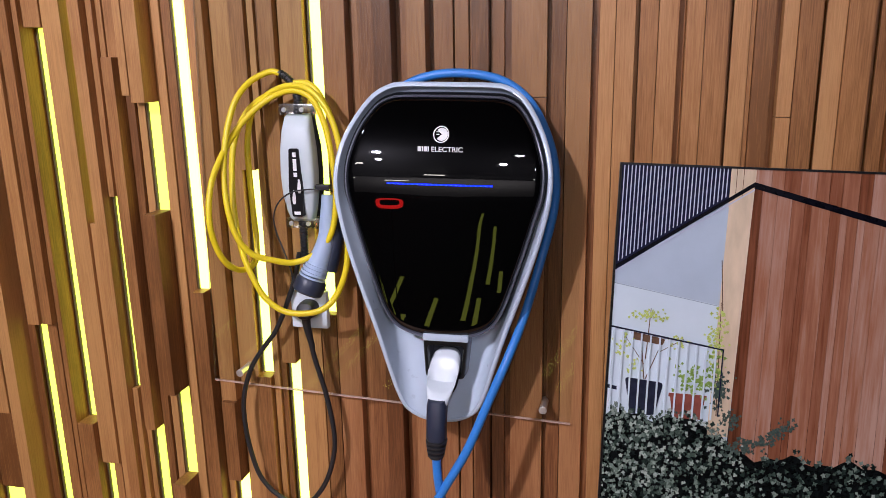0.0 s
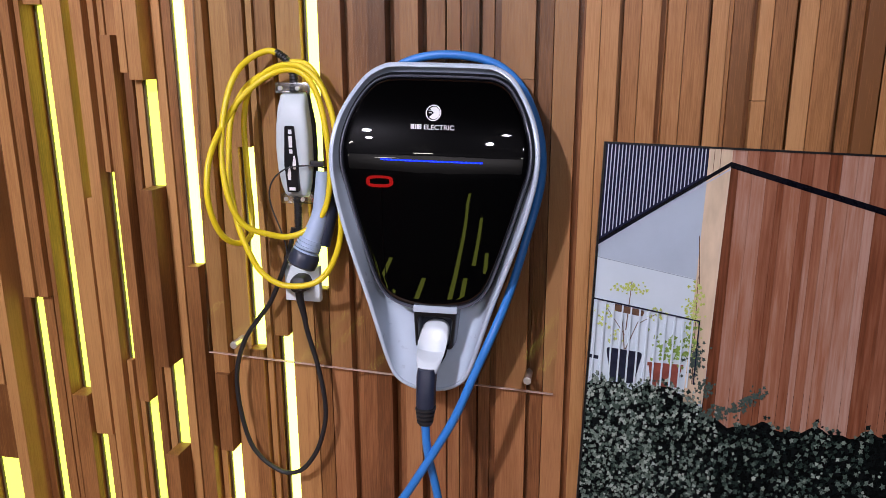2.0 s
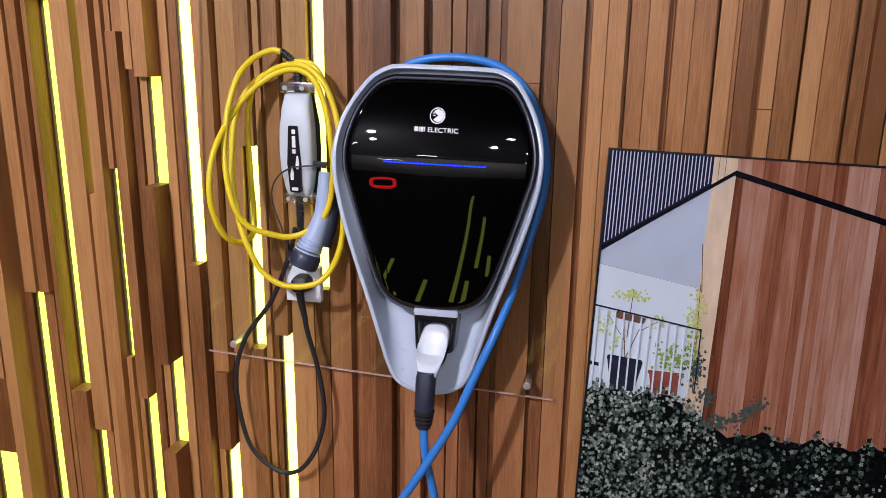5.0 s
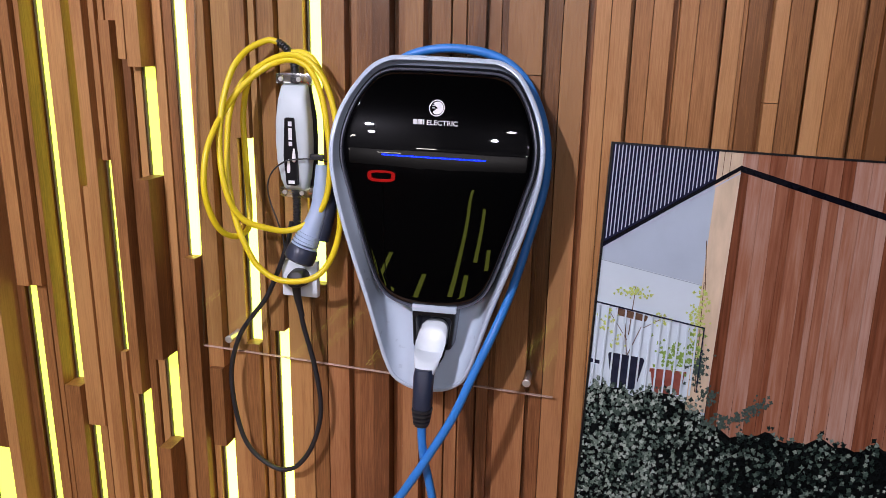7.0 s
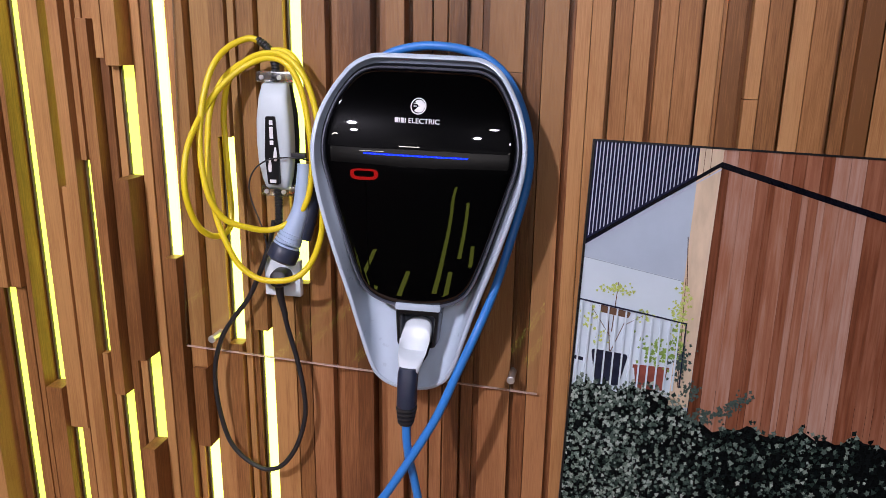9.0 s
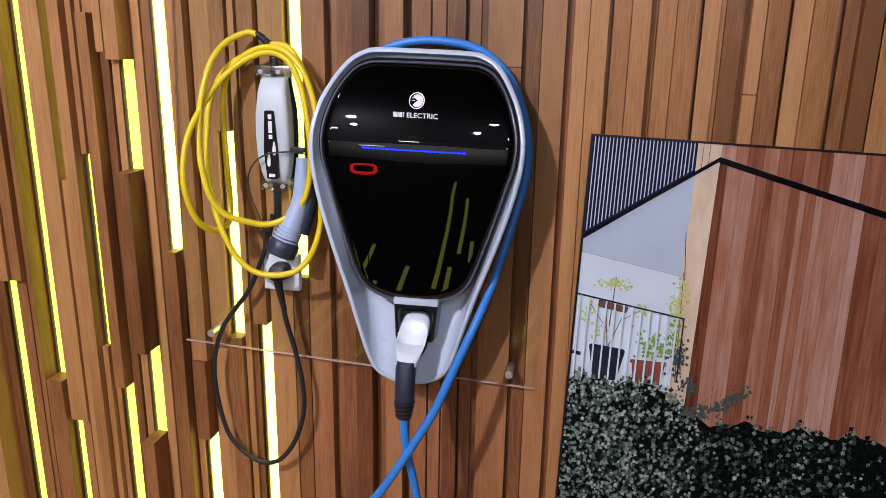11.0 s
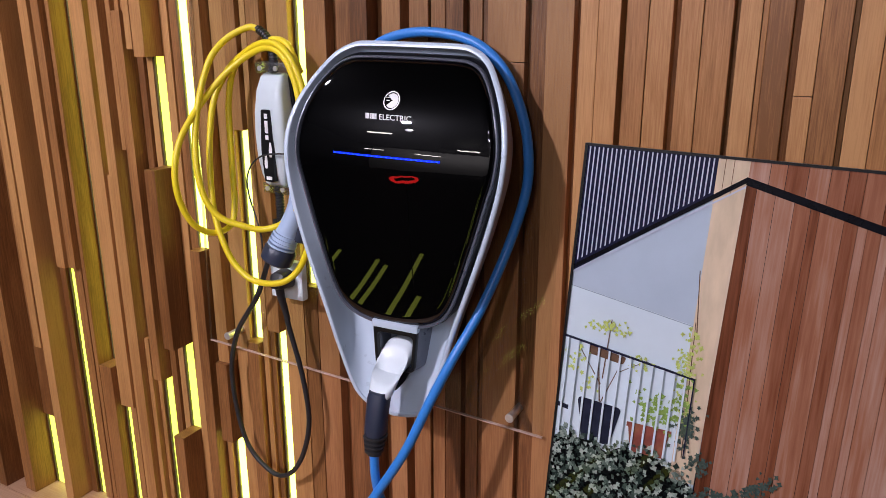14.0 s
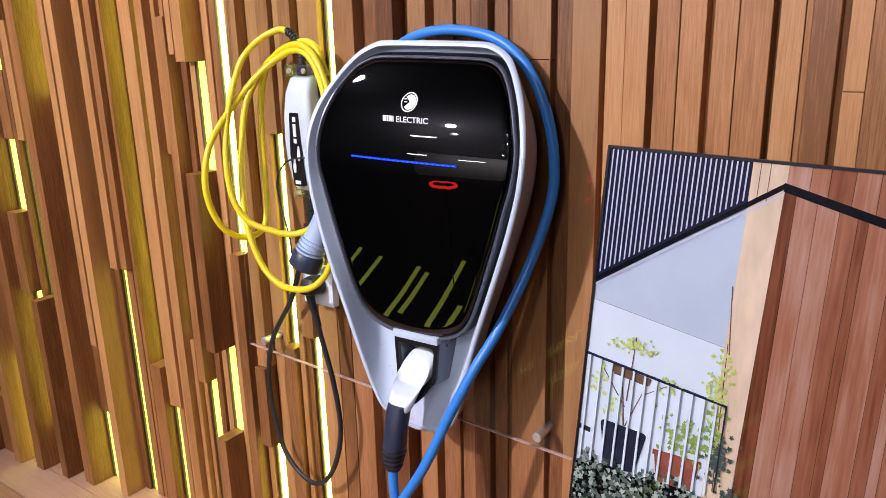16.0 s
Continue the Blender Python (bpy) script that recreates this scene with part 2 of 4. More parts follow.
wall_bm = bmesh.new()
outline = [(-4.2, 1.47 + bend(-3.0)), (-3.0, 1.47 + bend(-3.0)), (-1.08, 1.47), (3.2, 1.47), (3.2, 1.62), (-4.2, 1.62)]
add_rings(wall_bm, [[Vector((x, y, 0)) for x, y in outline], [Vector((x, y, 3.1)) for x, y in outline]], True, True)
wall_north = tagged(part("wall_north", wall_bm, M_BACK), "feature wall of staggered timber slats with lit gaps", "wall", kind="structure")

# timber plinth in front of the slats
plinth = tagged(part("plinth", box_bm(-4.0, 2.6, 0.31, 1.40, 0.0, 0.015), M_BACK), "low timber plinth along the slatted wall", "plinth", kind="structure")

# ---- the charging station ----
CX = -0.341
GX = CX + 0.0035  # middle of the glass
HALF = [(0.0, 1.3225), (0.0850, 1.3220), (0.1180, 1.3175), (0.1525, 1.2970), (0.1820, 1.2555), (0.2025, 1.2100), (0.2130, 1.1600), (0.2125, 1.1100), (0.2040, 1.0600),
        (0.1890, 1.0000), (0.1645, 0.9190), (0.1345, 0.8270), (0.1115, 0.7450), (0.0960, 0.6900), (0.0770, 0.6480), (0.0430, 0.6245), (0.0, 0.6165)]
GLASS = [(0.0, 1.2925), (0.0850, 1.2915), (0.1145, 1.2880), (0.1400, 1.2735), (0.1645, 1.2380), (0.1805, 1.1960), (0.1885, 1.1550), (0.1860, 1.1120), (0.1745, 1.0690),
         (0.1600, 1.0150), (0.1430, 0.9570), (0.1270, 0.9050), (0.1130, 0.8690), (0.0970, 0.8450), (0.0720, 0.8290), (0.0370, 0.8200), (0.0, 0.8170)]
# depth of the front edge and of the middle of the glass, by height
RIM_DEPTH = [(0.60, 1.287), (0.68, 1.276), (0.78, 1.262), (0.88, 1.255), (1.00, 1.252), (1.08, 1.2535), (1.14, 1.259), (1.20, 1.277), (1.25, 1.304), (1.29, 1.330), (1.335, 1.354)]
GLASS_DEPTH = [(0.78, 1.2725), (0.82, 1.2680), (0.88, 1.2620), (0.95, 1.2565), (1.03, 1.2515), (1.09, 1.2480), (1.125, 1.2480), (1.160, 1.2545), (1.20, 1.2665), (1.235, 1.2840), (1.27, 1.3085), (1.31, 1.340)]


def profile(table, z):
    """A smooth line through a table of (height, depth)."""
    n = len(table)
    i = 0
    while i < n - 2 and z > table[i + 1][0]:
        i += 1
    (z0, y0), (z1, y1) = table[i], table[i + 1]

    def slope(k):
        a, b = table[max(k - 1, 0)], table[min(k + 1, n - 1)]
        return (b[1] - a[1]) / (b[0] - a[0])

    h = z1 - z0
    t = min(1.0, max(0.0, (z - z0) / h))
    return ((2 * t ** 3 - 3 * t * t + 1) * y0 + (t ** 3 - 2 * t * t + t) * h * slope(i)
            + (3 * t * t - 2 * t ** 3) * y1 + (t ** 3 - t * t) * h * slope(i + 1))


def rim_y(x, z):
    return profile(RIM_DEPTH, z)


def glass_y(x, z):
    """The bulge of the glass."""
    return profile(GLASS_DEPTH, z) + (x - GX) ** 2 / 3.4


BACK_Y = 1.371


def loop(half, depth, grow=0.0, middle=CX):
    """A closed outline round the station from its right half; grow moves it outwards, depth gives y for x and z."""
    pts = [tuple(v) for v in spline([(x, 0, z) for x, z in half], 4)]
    right = [(x, z) for x, _, z in pts]
    whole = right + [(-x, z) for x, z in reversed(right[1:-1])]
    n = len(whole)
    out = []
    for i, (x, z) in enumerate(whole):
        (xa, za), (xb, zb) = whole[i - 1], whole[(i + 1) % n]
        t = Vector((xb - xa, zb - za)).normalized()
        g = grow(z) if callable(grow) else grow
        px, pz = middle + x - t.y * g, z + t.x * g
        out.append(Vector((px, depth(px, pz), pz)))
    return out


def glass_loop(depth, grow):
    return loop(GLASS, depth, grow, GX)


def wide(z):
    """How far the gasket reaches out from the glass: broad above, narrow towards the plug."""
    return 0.0085 + 0.0020 * min(1.0, max(0.0, (z - 0.92) / 0.2))


def rim_plus(d):
    return lambda x, z: rim_y(x, z) + d


def towards_back(f):
    return lambda x, z: rim_y(x, z) + (BACK_Y - rim_y(x, z)) * f


def glass_plus(d):
    return lambda x, z: glass_y(x, z) + d


station = thing("charging_station", "silver teardrop wall charger with glossy black glass front", "wall charger")
shell = bmesh.new()
add_rings(shell, [loop(HALF, rim_plus(0.0042)), loop(HALF, rim_plus(0.0018), -0.0008), loop(HALF, rim_plus(0.0004), -0.0028), loop(HALF, rim_plus(0.0), -0.0060),
                  loop(HALF, rim_plus(0.0012), -0.0088), loop(HALF, rim_plus(0.0040), -0.0100)])
part("rim", shell, M_SILVER, station, "satin silver rim", True)
sides = bmesh.new()
add_rings(sides, [loop(HALF, rim_plus(0.0040), -0.0008), loop(HALF, towards_back(0.45), -0.007), loop(HALF, towards_back(0.88), -0.020), loop(HALF, towards_back(1.0), -0.032)], False, True)
part("casing", sides, M_SIDE, station, "taupe grey side casing", True)
part("wall_mount", box_bm(CX - 0.09, CX + 0.09, 1.372, 1.3995, 0.80, 1.22, bevel=0.003), M_BLACK, station)


def hollow(t, deep):
    """A ring of the hollow between rim and glass: narrow and steep at the top, broad and deep towards the plug."""
    out = []
    for p, q in zip(inner_rim, glass_edge):
        f = min(1.0, max(0.0, (0.98 - 0.5 * (p.z + q.z)) / 0.22))
        f = f * f * (3 - 2 * f)
        floor_y = 1.3345 * f + (min(glass_y(q.x, q.z) + 0.026, 1.368)) * (1 - f)
        start = p.y
        out.append(Vector((p.x + (q.x - p.x) * t, start + (floor_y - start) * deep, p.z + (q.z - p.z) * t)))
    return out


inner_rim, glass_edge = loop(HALF, rim_plus(0.0038), -0.0100), glass_loop(glass_plus(0.0), wide)
scoop = bmesh.new()
add_rings(scoop, [hollow(t, d) for t, d in ((0, 0.0), (0.05, 0.06), (0.2, 0.26), (0.4, 0.51), (0.62, 0.73), (0.82, 0.89), (1.0, 1.0))])
part("scoop", scoop, M_SILVER, station, "hollowed silver front face", True)
groove = bmesh.new()
add_rings(groove, [glass_loop(lambda x, z: max(1.338, glass_y(x, z) + 0.028) if z < 0.98 else glass_y(x, z) + 0.028, wide), glass_loop(glass_plus(0.012), wide), glass_loop(glass_plus(0.0100), lambda z: wide(z) - 0.0015),
                   glass_loop(glass_plus(0.0065), 0.0062), glass_loop(glass_plus(0.0090), 0.0058)])
part("gasket", groove, M_DARKRIM, station, "glossy black gasket round the glass", True)
bezel = bmesh.new()
add_rings(bezel, [glass_loop(glass_plus(0.0095), 0.0058), glass_loop(glass_plus(0.0012), 0.0056), glass_loop(glass_plus(0.0), 0.0046), glass_loop(glass_plus(0.0006), 0.0024), glass_loop(glass_plus(0.0030), 0.0010),
                  glass_loop(glass_plus(0.0120), 0.0)])
part("bezel", bezel, M_BEZEL, station, "thin grey bezel line", True)
glass = bmesh.new()
edge = glass_loop(glass_plus(0.0), -0.0003)
mid = Vector((GX, 0, 1.07))
rings = [[p + Vector((0, 0.012, 0)) for p in edge]]
for f in (1.0, 0.985, 0.96, 0.92, 0.87, 0.81, 0.74, 0.66, 0.58, 0.50, 0.42, 0.34, 0.26, 0.18, 0.10, 0.03):
    ring = []
    for p in edge:
        q = mid + (p - mid) * f
        drop = 0.0045 if f == 1.0 else (0.001 if f == 0.985 else 0.0)
        ring.append(Vector((q.x, glass_y(q.x, q.z) + drop, q.z)))
    rings.append(ring)
add_rings(glass, rings, False, True)
part("glass_front", glass, M_GLASS, station, "convex glossy black glass", True)

# light line, emblem and lettering on the glass
led = bmesh.new()
line = [Vector((x, glass_y(x, 1.133) - 0.0004, 1.133)) for x in (CX - 0.104 + 0.205 * k / 12 for k in range(13))]
add_tube(led, line, 0.0016, 6)
light_line = part("light_line", led, M_LED, station, "thin blue light line")
dots = bmesh.new()
for k in range(22):
    x = CX - 0.100 + 0.197 * k / 21
    y = glass_y(x, 1.133) - 0.0013
    add_box(dots, x - 0.0016, x + 0.0016, y - 0.0009, y, 1.1322, 1.1338)
part("light_dots", dots, M_LEDDOT, light_line)


def disc_on_glass(bm, x, z, r0, r1, lift, seg=40, a0=0.0, a1=2 * math.pi):
    """A flat ring or sector that follows the glass."""
    vs = []
    for k in range(seg + 1):
        a = a0 + (a1 - a0) * k / seg
        row = []
        for r in (r0, r1):
            px, pz = x + r * math.cos(a), z + r * math.sin(a)
            row.append(bm.verts.new((px, glass_y(px, pz) - lift, pz)))
        vs.append(row)
    for a, b in zip(vs, vs[1:]):
        bm.faces.new((a[0], a[1], b[1], b[0]))


EX, EZ = CX - 0.0025, 1.2262
emblem = bmesh.new()
disc_on_glass(emblem, EX, EZ, 0.0135, 0.0155, 0.0006)
disc_on_glass(emblem, EX + 0.001, EZ, 0.0008, 0.0118, 0.0006, 40, radians(-138), radians(138))
emblem_disc = part("emblem", emblem, M_INK, station, "round white printed emblem")
marks = bmesh.new()
for z in (-0.0050, 0.0, 0.0050):
    y = glass_y(EX, EZ) - 0.0008
    add_box(marks, EX - 0.0095, EX - 0.0035, y - 0.0003, y, EZ + z - 0.0009, EZ + z + 0.0009)
part("emblem_bars", marks, M_INK, emblem_disc)

TX0, TX1, TZ = CX - 0.0460, CX + 0.0415, 1.1946
bars = bmesh.new()
x = TX0
for w in (0.0085, 0.0035, 0.0075, 0.0035):
    y = glass_y(x, TZ) - 0.0007
    add_box(bars, x, x + w - 0.0012, y - 0.0003, y, TZ, TZ + 0.0095)
    x += w
part("name_bars", bars, M_INK, station, "plain white printed bars")
txt = bpy.data.curves.new("lettering", "FONT")
txt.body, txt.size, txt.extrude = "ELECTRIC", 0.0130, 0.00015
txt.offset = 0.00022
tmp = bpy.data.objects.new("lettering", txt)
me = bpy.data.meshes.new_from_object(tmp)
bpy.data.objects.remove(tmp)
wid = max(v.co.x for v in me.vertices)
fit_w = (TX1 - x - 0.003) / wid
for v in me.vertices:
    px = x + 0.003 + v.co.x * fit_w
    v.co = Vector((px, glass_y(px, TZ) - 0.0007 - v.co.z, TZ + v.co.y * 1.02))
me.materials.append(M_INK)
lettering = new("lettering", me)
lettering.parent = station
lettering["label"] = "white printed word"

# socket hood that holds the plug
HX, SX = -0.342, -0.330
hood = bmesh.new()


def slab(cx, cz, w, h, y, r=0.012, lean=0.0):
    poly = rounded([(cx - w / 2, cz + h / 2), (cx + w / 2, cz + h / 2), (cx + w / 2 - lean, cz - h / 2), (cx - w / 2 + lean, cz - h / 2)], r)
    return [Vector((px, y, pz)) for px, pz in poly]


add_rings(hood, [slab(SX, 0.772, 0.102, 0.110, 1.3380, lean=0.008), slab(SX, 0.773, 0.096, 0.098, 1.2900, lean=0.006), slab(SX, 0.7735, 0.094, 0.094, 1.2760, lean=0.006),
                 slab(SX, 0.7735, 0.090, 0.090, 1.2730, lean=0.006), slab(SX, 0.770, 0.074, 0.076, 1.2750, lean=0.006), slab(SX, 0.770, 0.070, 0.072, 1.3160, lean=0.006)], False, True)
frame_bm = bmesh.new()
add_rings(frame_bm, [slab(SX, 0.7705, 0.0925, 0.0880, 1.2765, lean=0.006), slab(SX, 0.7705, 0.0925, 0.0880, 1.2690, lean=0.006), slab(SX, 0.7705, 0.0890, 0.0845, 1.2665, lean=0.006),
                     slab(SX, 0.7650, 0.0770, 0.0700, 1.2672, lean=0.006), slab(SX, 0.7650, 0.0730, 0.0660, 1.2760, lean=0.006)])
hood_box = part("socket_hood", hood, M_BEZEL, station, "dark grey socket hood", True)
part("hood_frame", frame_bm, M_BLACK, hood_box, "black frame of the socket opening", True)
part("hood_lip", box_bm(SX - 0.0470, SX + 0.0470, 1.2640, 1.2800, 0.8085, 0.8235, bevel=0.004), M_SILVER, hood_box, "silver front lip of the hood", True)

# the whole unit hangs slightly turned on its panel
station.matrix_world = Matrix.Translation((CX, 1.25, 1.05)) @ pose(0, 0, 0, 0, 1.5, 5.0) @ Matrix.Translation((-CX, -1.25, -1.05))

# ---- blue charging cable with its plug ----
blue = thing("charging_cable", "blue charging cable with white and black plug, looped over the charger", "cable")


def tapered(sections, sides=24, power=2.6):
    """A body through superellipse sections: centre, half width along x, half thickness, tilt of the section."""
    bm = bmesh.new()
    rings = []
    for c, hw, ht, tilt in sections:
        ring = []
        for k in range(sides):
            a = 2 * math.pi * k / sides
            ca, sa = math.cos(a), math.sin(a)
            u = hw * math.copysign(abs(ca) ** (2 / power), ca)
            v = ht * math.copysign(abs(sa) ** (2 / power), sa)
            ring.append(Vector(c) + Vector((u, v * math.cos(tilt), v * math.sin(tilt))))
        rings.append(ring)
    add_rings(bm, rings, True, True)
    return bm


head = [((HX, 1.308, 0.7530, 1.38), 0.0280), ((HX, 1.284, 0.7530, 1.15), 0.0315), ((HX - 0.001, 1.264, 0.7450, 0.90), 0.0320), ((HX - 0.001, 1.2485, 0.7315, 0.66), 0.0302),
        ((HX - 0.002, 1.2375, 0.7135, 0.44), 0.0265), ((HX - 0.003, 1.2285, 0.6950, 0.24), 0.0220), ((HX - 0.004, 1.2255, 0.6880, 0.16), 0.0195)]
sections = []
for i in range(len(head) - 1):
    (a, wa), (c, wc) = head[i], head[i + 1]
    for k in range(4):
        f = k / 4
        p = [u + (v - u) * f for u, v in zip(a, c)]
        w = wa + (wc - wa) * f
        sections.append(((p[0], p[1], p[2]), w, w * 0.97, p[3]))
part("plug_head", tapered(sections), M_WHITE, blue, "smooth white plug head", True)
part("plug_latch", tapered([((HX + 0.014, 1.2900, 0.7290), 0.015, 0.012, 1.2), ((HX + 0.014, 1.2680, 0.7140), 0.013, 0.010, 0.9), ((HX + 0.012, 1.2500, 0.7000), 0.007, 0.006, 0.5)]),
     M_BLACK, blue, "black latch under the plug", True)
grip = part("plug_grip", tapered([((HX - 0.004, 1.2246, 0.7031), 0.0185, 0.0185, 0.12), ((HX - 0.004, 1.2215, 0.6893), 0.0212, 0.0208, 0.1), ((HX - 0.004, 1.2130, 0.6568), 0.0202, 0.0198, 0.08),
                           ((HX - 0.003, 1.2056, 0.6273), 0.0206, 0.0202, 0.05), ((HX - 0.003, 1.2042, 0.6214), 0.017, 0.017, 0.05)]), M_NAVY, blue, "dark rubber grip", True)
for k in range(4):
    z = 0.619 - 0.0088 * k
    w = 0.0212 - 0.0014 * k
    y = 1.2045 - 0.0018 * k
    part("grip_rib", tapered([((HX - 0.003, y, z + 0.003), w - 0.003, w - 0.003, 0), ((HX - 0.003, y, z + 0.0015), w, w, 0), ((HX - 0.003, y, z - 0.0025), w, w, 0),
                              ((HX - 0.003, y, z - 0.004), w - 0.003, w - 0.003, 0)]), M_RUBBER, grip, smooth=True)
part("grip_core", tube_bm([(HX - 0.003, 1.2057, 0.6283), (HX - 0.003, 1.1981, 0.5828)], 0.0138), M_RUBBER, blue, smooth=True)
BLUE_PATH = [(HX - 0.003, 1.1987, 0.5908), (HX, 1.1944, 0.5480), (HX + 0.004, 1.1972, 0.5076), (HX + 0.010, 1.2060, 0.4668), (HX + 0.022, 1.2037, 0.4118), (HX + 0.035, 1.1974, 0.3321), (HX + 0.02, 1.1904, 0.2423),
             (HX - 0.06, 1.1757, 0.1833), (HX - 0.15, 1.1665, 0.1941), (HX - 0.175, 1.1620, 0.2646), (HX - 0.11, 1.1667, 0.3495), (-0.3960, 1.1704, 0.4094), (-0.3520, 1.1789, 0.4790), (-0.3260, 1.1904, 0.5232), (-0.2820, 1.2088, 0.6040),
             (-0.2450, 1.2281, 0.6958), (-0.2100, 1.2549, 0.7819), (-0.1830, 1.3040, 0.8573), (-0.1570, 1.3591, 0.9583), (-0.1330, 1.3856, 1.0656), (-0.1324, 1.3880, 1.1460), (-0.1517, 1.3880, 1.2210),
             (-0.1889, 1.3880, 1.2855), (-0.2469, 1.3880, 1.3250), (-0.3333, 1.3880, 1.3387), (-0.4092, 1.3880, 1.3288), (-0.4621, 1.3880, 1.3012), (-0.4997, 1.3880, 1.2597)]
part("cable", tube_bm(BLUE_PATH, 0.0090, 14, 10), M_BLUE, blue, "smooth blue cable", True)

# ---- clear panel on stand-offs ----
acrylic = thing("acrylic_panel", "clear acrylic panel held off the slats by steel stand-offs", "panel")
AX0, AX1, AZ0, AZ1, AY = -0.9493, -0.0906, 0.5980, 1.62, 1.400
sheet = part("sheet", box_bm(AX0, AX1, AY, AY + 0.006, AZ0, AZ1), M_CLEAR, acrylic, "clear acrylic sheet")
# opaque pale strip: the light caught by the clear edge is painted on
part("bottom_edge", box_bm(AX0, AX1, AY - 0.0005, AY + 0.0065, AZ0 - 0.0022, AZ0 - 0.0002), M_EDGE, acrylic, "polished bottom edge, its caught light put into the colour")
part("side_edge", box_bm(AX0 - 0.0016, AX0 - 0.0002, AY, AY + 0.006, AZ0, AZ1), M_CLIP, acrylic)
for sx, sz in ((-0.8690, 0.6350), (-0.1500, 0.6350), (-0.8690, 1.565), (-0.1500, 1.565)):
    post = part("standoff", tube_bm([(sx, AY - 0.022, sz), (sx, 1.43, sz)], 0.0080, 20), M_STEEL, acrylic, "brushed steel stand-off", True)
    cap = tube_bm([(sx, AY - 0.0275, sz), (sx, AY - 0.0255, sz), (sx, AY - 0.0215, sz)], lambda t: 0.0072 if t < 0.2 else 0.0090, 20, 3)
    part("cap", cap, M_STEEL, post, smooth=True)

# the panel hangs a little out of level
acrylic.matrix_world = Matrix.Translation((-0.52, 1.40, 0.60)) @ pose(0, 0, 0, 0, 2.3, 0) @ Matrix.Translation((0.52, -1.40, -0.598))

# ---- portable charging unit on the panel ----
unit = thing("portable_charger", "light grey charging box with black label, strapped to clear panel", "charger")
UX = -0.676
sections = []
for z, hw, y0 in ((1.268, 0.024, 1.371), (1.262, 0.0285, 1.360), (1.235, 0.0325, 1.347), (1.19, 0.0378, 1.342), (1.145, 0.0390, 1.341), (1.10, 0.0375, 1.343), (1.065, 0.0320, 1.347), (1.045, 0.0265, 1.352), (1.037, 0.023, 1.363)):
    sections.append(((UX, (y0 + 1.386) / 2, z), hw, (1.386 - y0) / 2, 0.0))
part("housing", tapered(sections, 28, 4.5), M_LIGHTGREY, unit, "light grey plastic housing", True)
part("back_shell", tapered([((UX + 0.006, 1.387, z), hw, 0.008, 0) for z, hw in ((1.262, 0.025), (1.2, 0.036), (1.145, 0.038), (1.09, 0.036), (1.045, 0.026))], 24, 4), M_BLACK, unit, "black back shell", True)
label_poly = rounded([(UX - 0.0115, 1.198), (UX + 0.0095, 1.198), (UX + 0.0155, 1.115), (UX + 0.0135, 1.052), (UX - 0.0115, 1.052), (UX - 0.0165, 1.115)], 0.004)
status = part("status_label", prism_bm(label_poly, 1.3385, 1.351), M_BLACK, unit, "black status label")
for x0, x1, z0, z1 in ((-0.0035, 0.0045, 1.180, 1.190), (-0.0035, 0.0045, 1.151, 1.176), (-0.0035, 0.0045, 1.138, 1.147), (-0.0070, 0.0075, 1.056, 1.063)):
    part("label_window", box_bm(UX + x0, UX + x1, 1.3375, 1.3395, z0, z1, bevel=0.0006), M_INK, status)
for cx, cz, h in ((UX + 0.0075, 1.118, 0.030), (UX - 0.0055, 1.094, 0.030)):
    part("label_symbol", prism_bm(rounded([(cx - 0.001, cz + h / 2), (cx + 0.002, cz + h / 2), (cx + 0.0042, cz), (cx + 0.003, cz - h / 2), (cx - 0.003, cz - h / 2), (cx - 0.0042, cz - 0.004)], 0.003), 1.3375, 1.3395), M_INK, status)
for zz, w in ((1.279, 0.042), (1.034, 0.042)):
    strap = part("strap", box_bm(UX - w + 0.004, UX + w + 0.006, 1.360, 1.3945, zz - 0.0125, zz + 0.0105, bevel=0.003), M_CLIP, unit, "clear moulded plastic strap", True)
    for dx in (-0.026, 0.014):
        part("screw", tube_bm([(UX + dx, 1.3585, zz - 0.002), (UX + dx, 1.3625, zz - 0.002)], 0.0050, 14), M_STEEL, strap, "small steel screw", True)


def boot(points, r0, r1, name, parent):
    """A rubber sleeve along a line, with raised ribs."""
    ln = spline(points, 12)
    run = [0.0]
    for a, q in zip(ln, ln[1:]):
        run.append(run[-1] + (q - a).length)
    bm = bmesh.new()
    add_tube(bm, ln, lambda t: 0.78 * (r0 + (r1 - r0) * t), 14)
    d = 0.004
    while d < run[-1] - 0.003:
        k = max(i for i, v in enumerate(run) if v <= d)
        k = min(k, len(ln) - 2)
        f = (d - run[k]) / max(1e-6, run[k + 1] - run[k])
        p, t = ln[k].lerp(ln[k + 1], f), (ln[k + 1] - ln[k]).normalized()
        r = r0 + (r1 - r0) * d / run[-1]
        add_tube(bm, [p - t * 0.0017, p - t * 0.0010, p + t * 0.0010, p + t * 0.0017], lambda q, r=r: r if 0.2 < q < 0.8 else r * 0.86, 14)
        d += 0.0062
    return part(name, bm, M_RUBBER, parent, "ribbed black rubber sleeve", True)


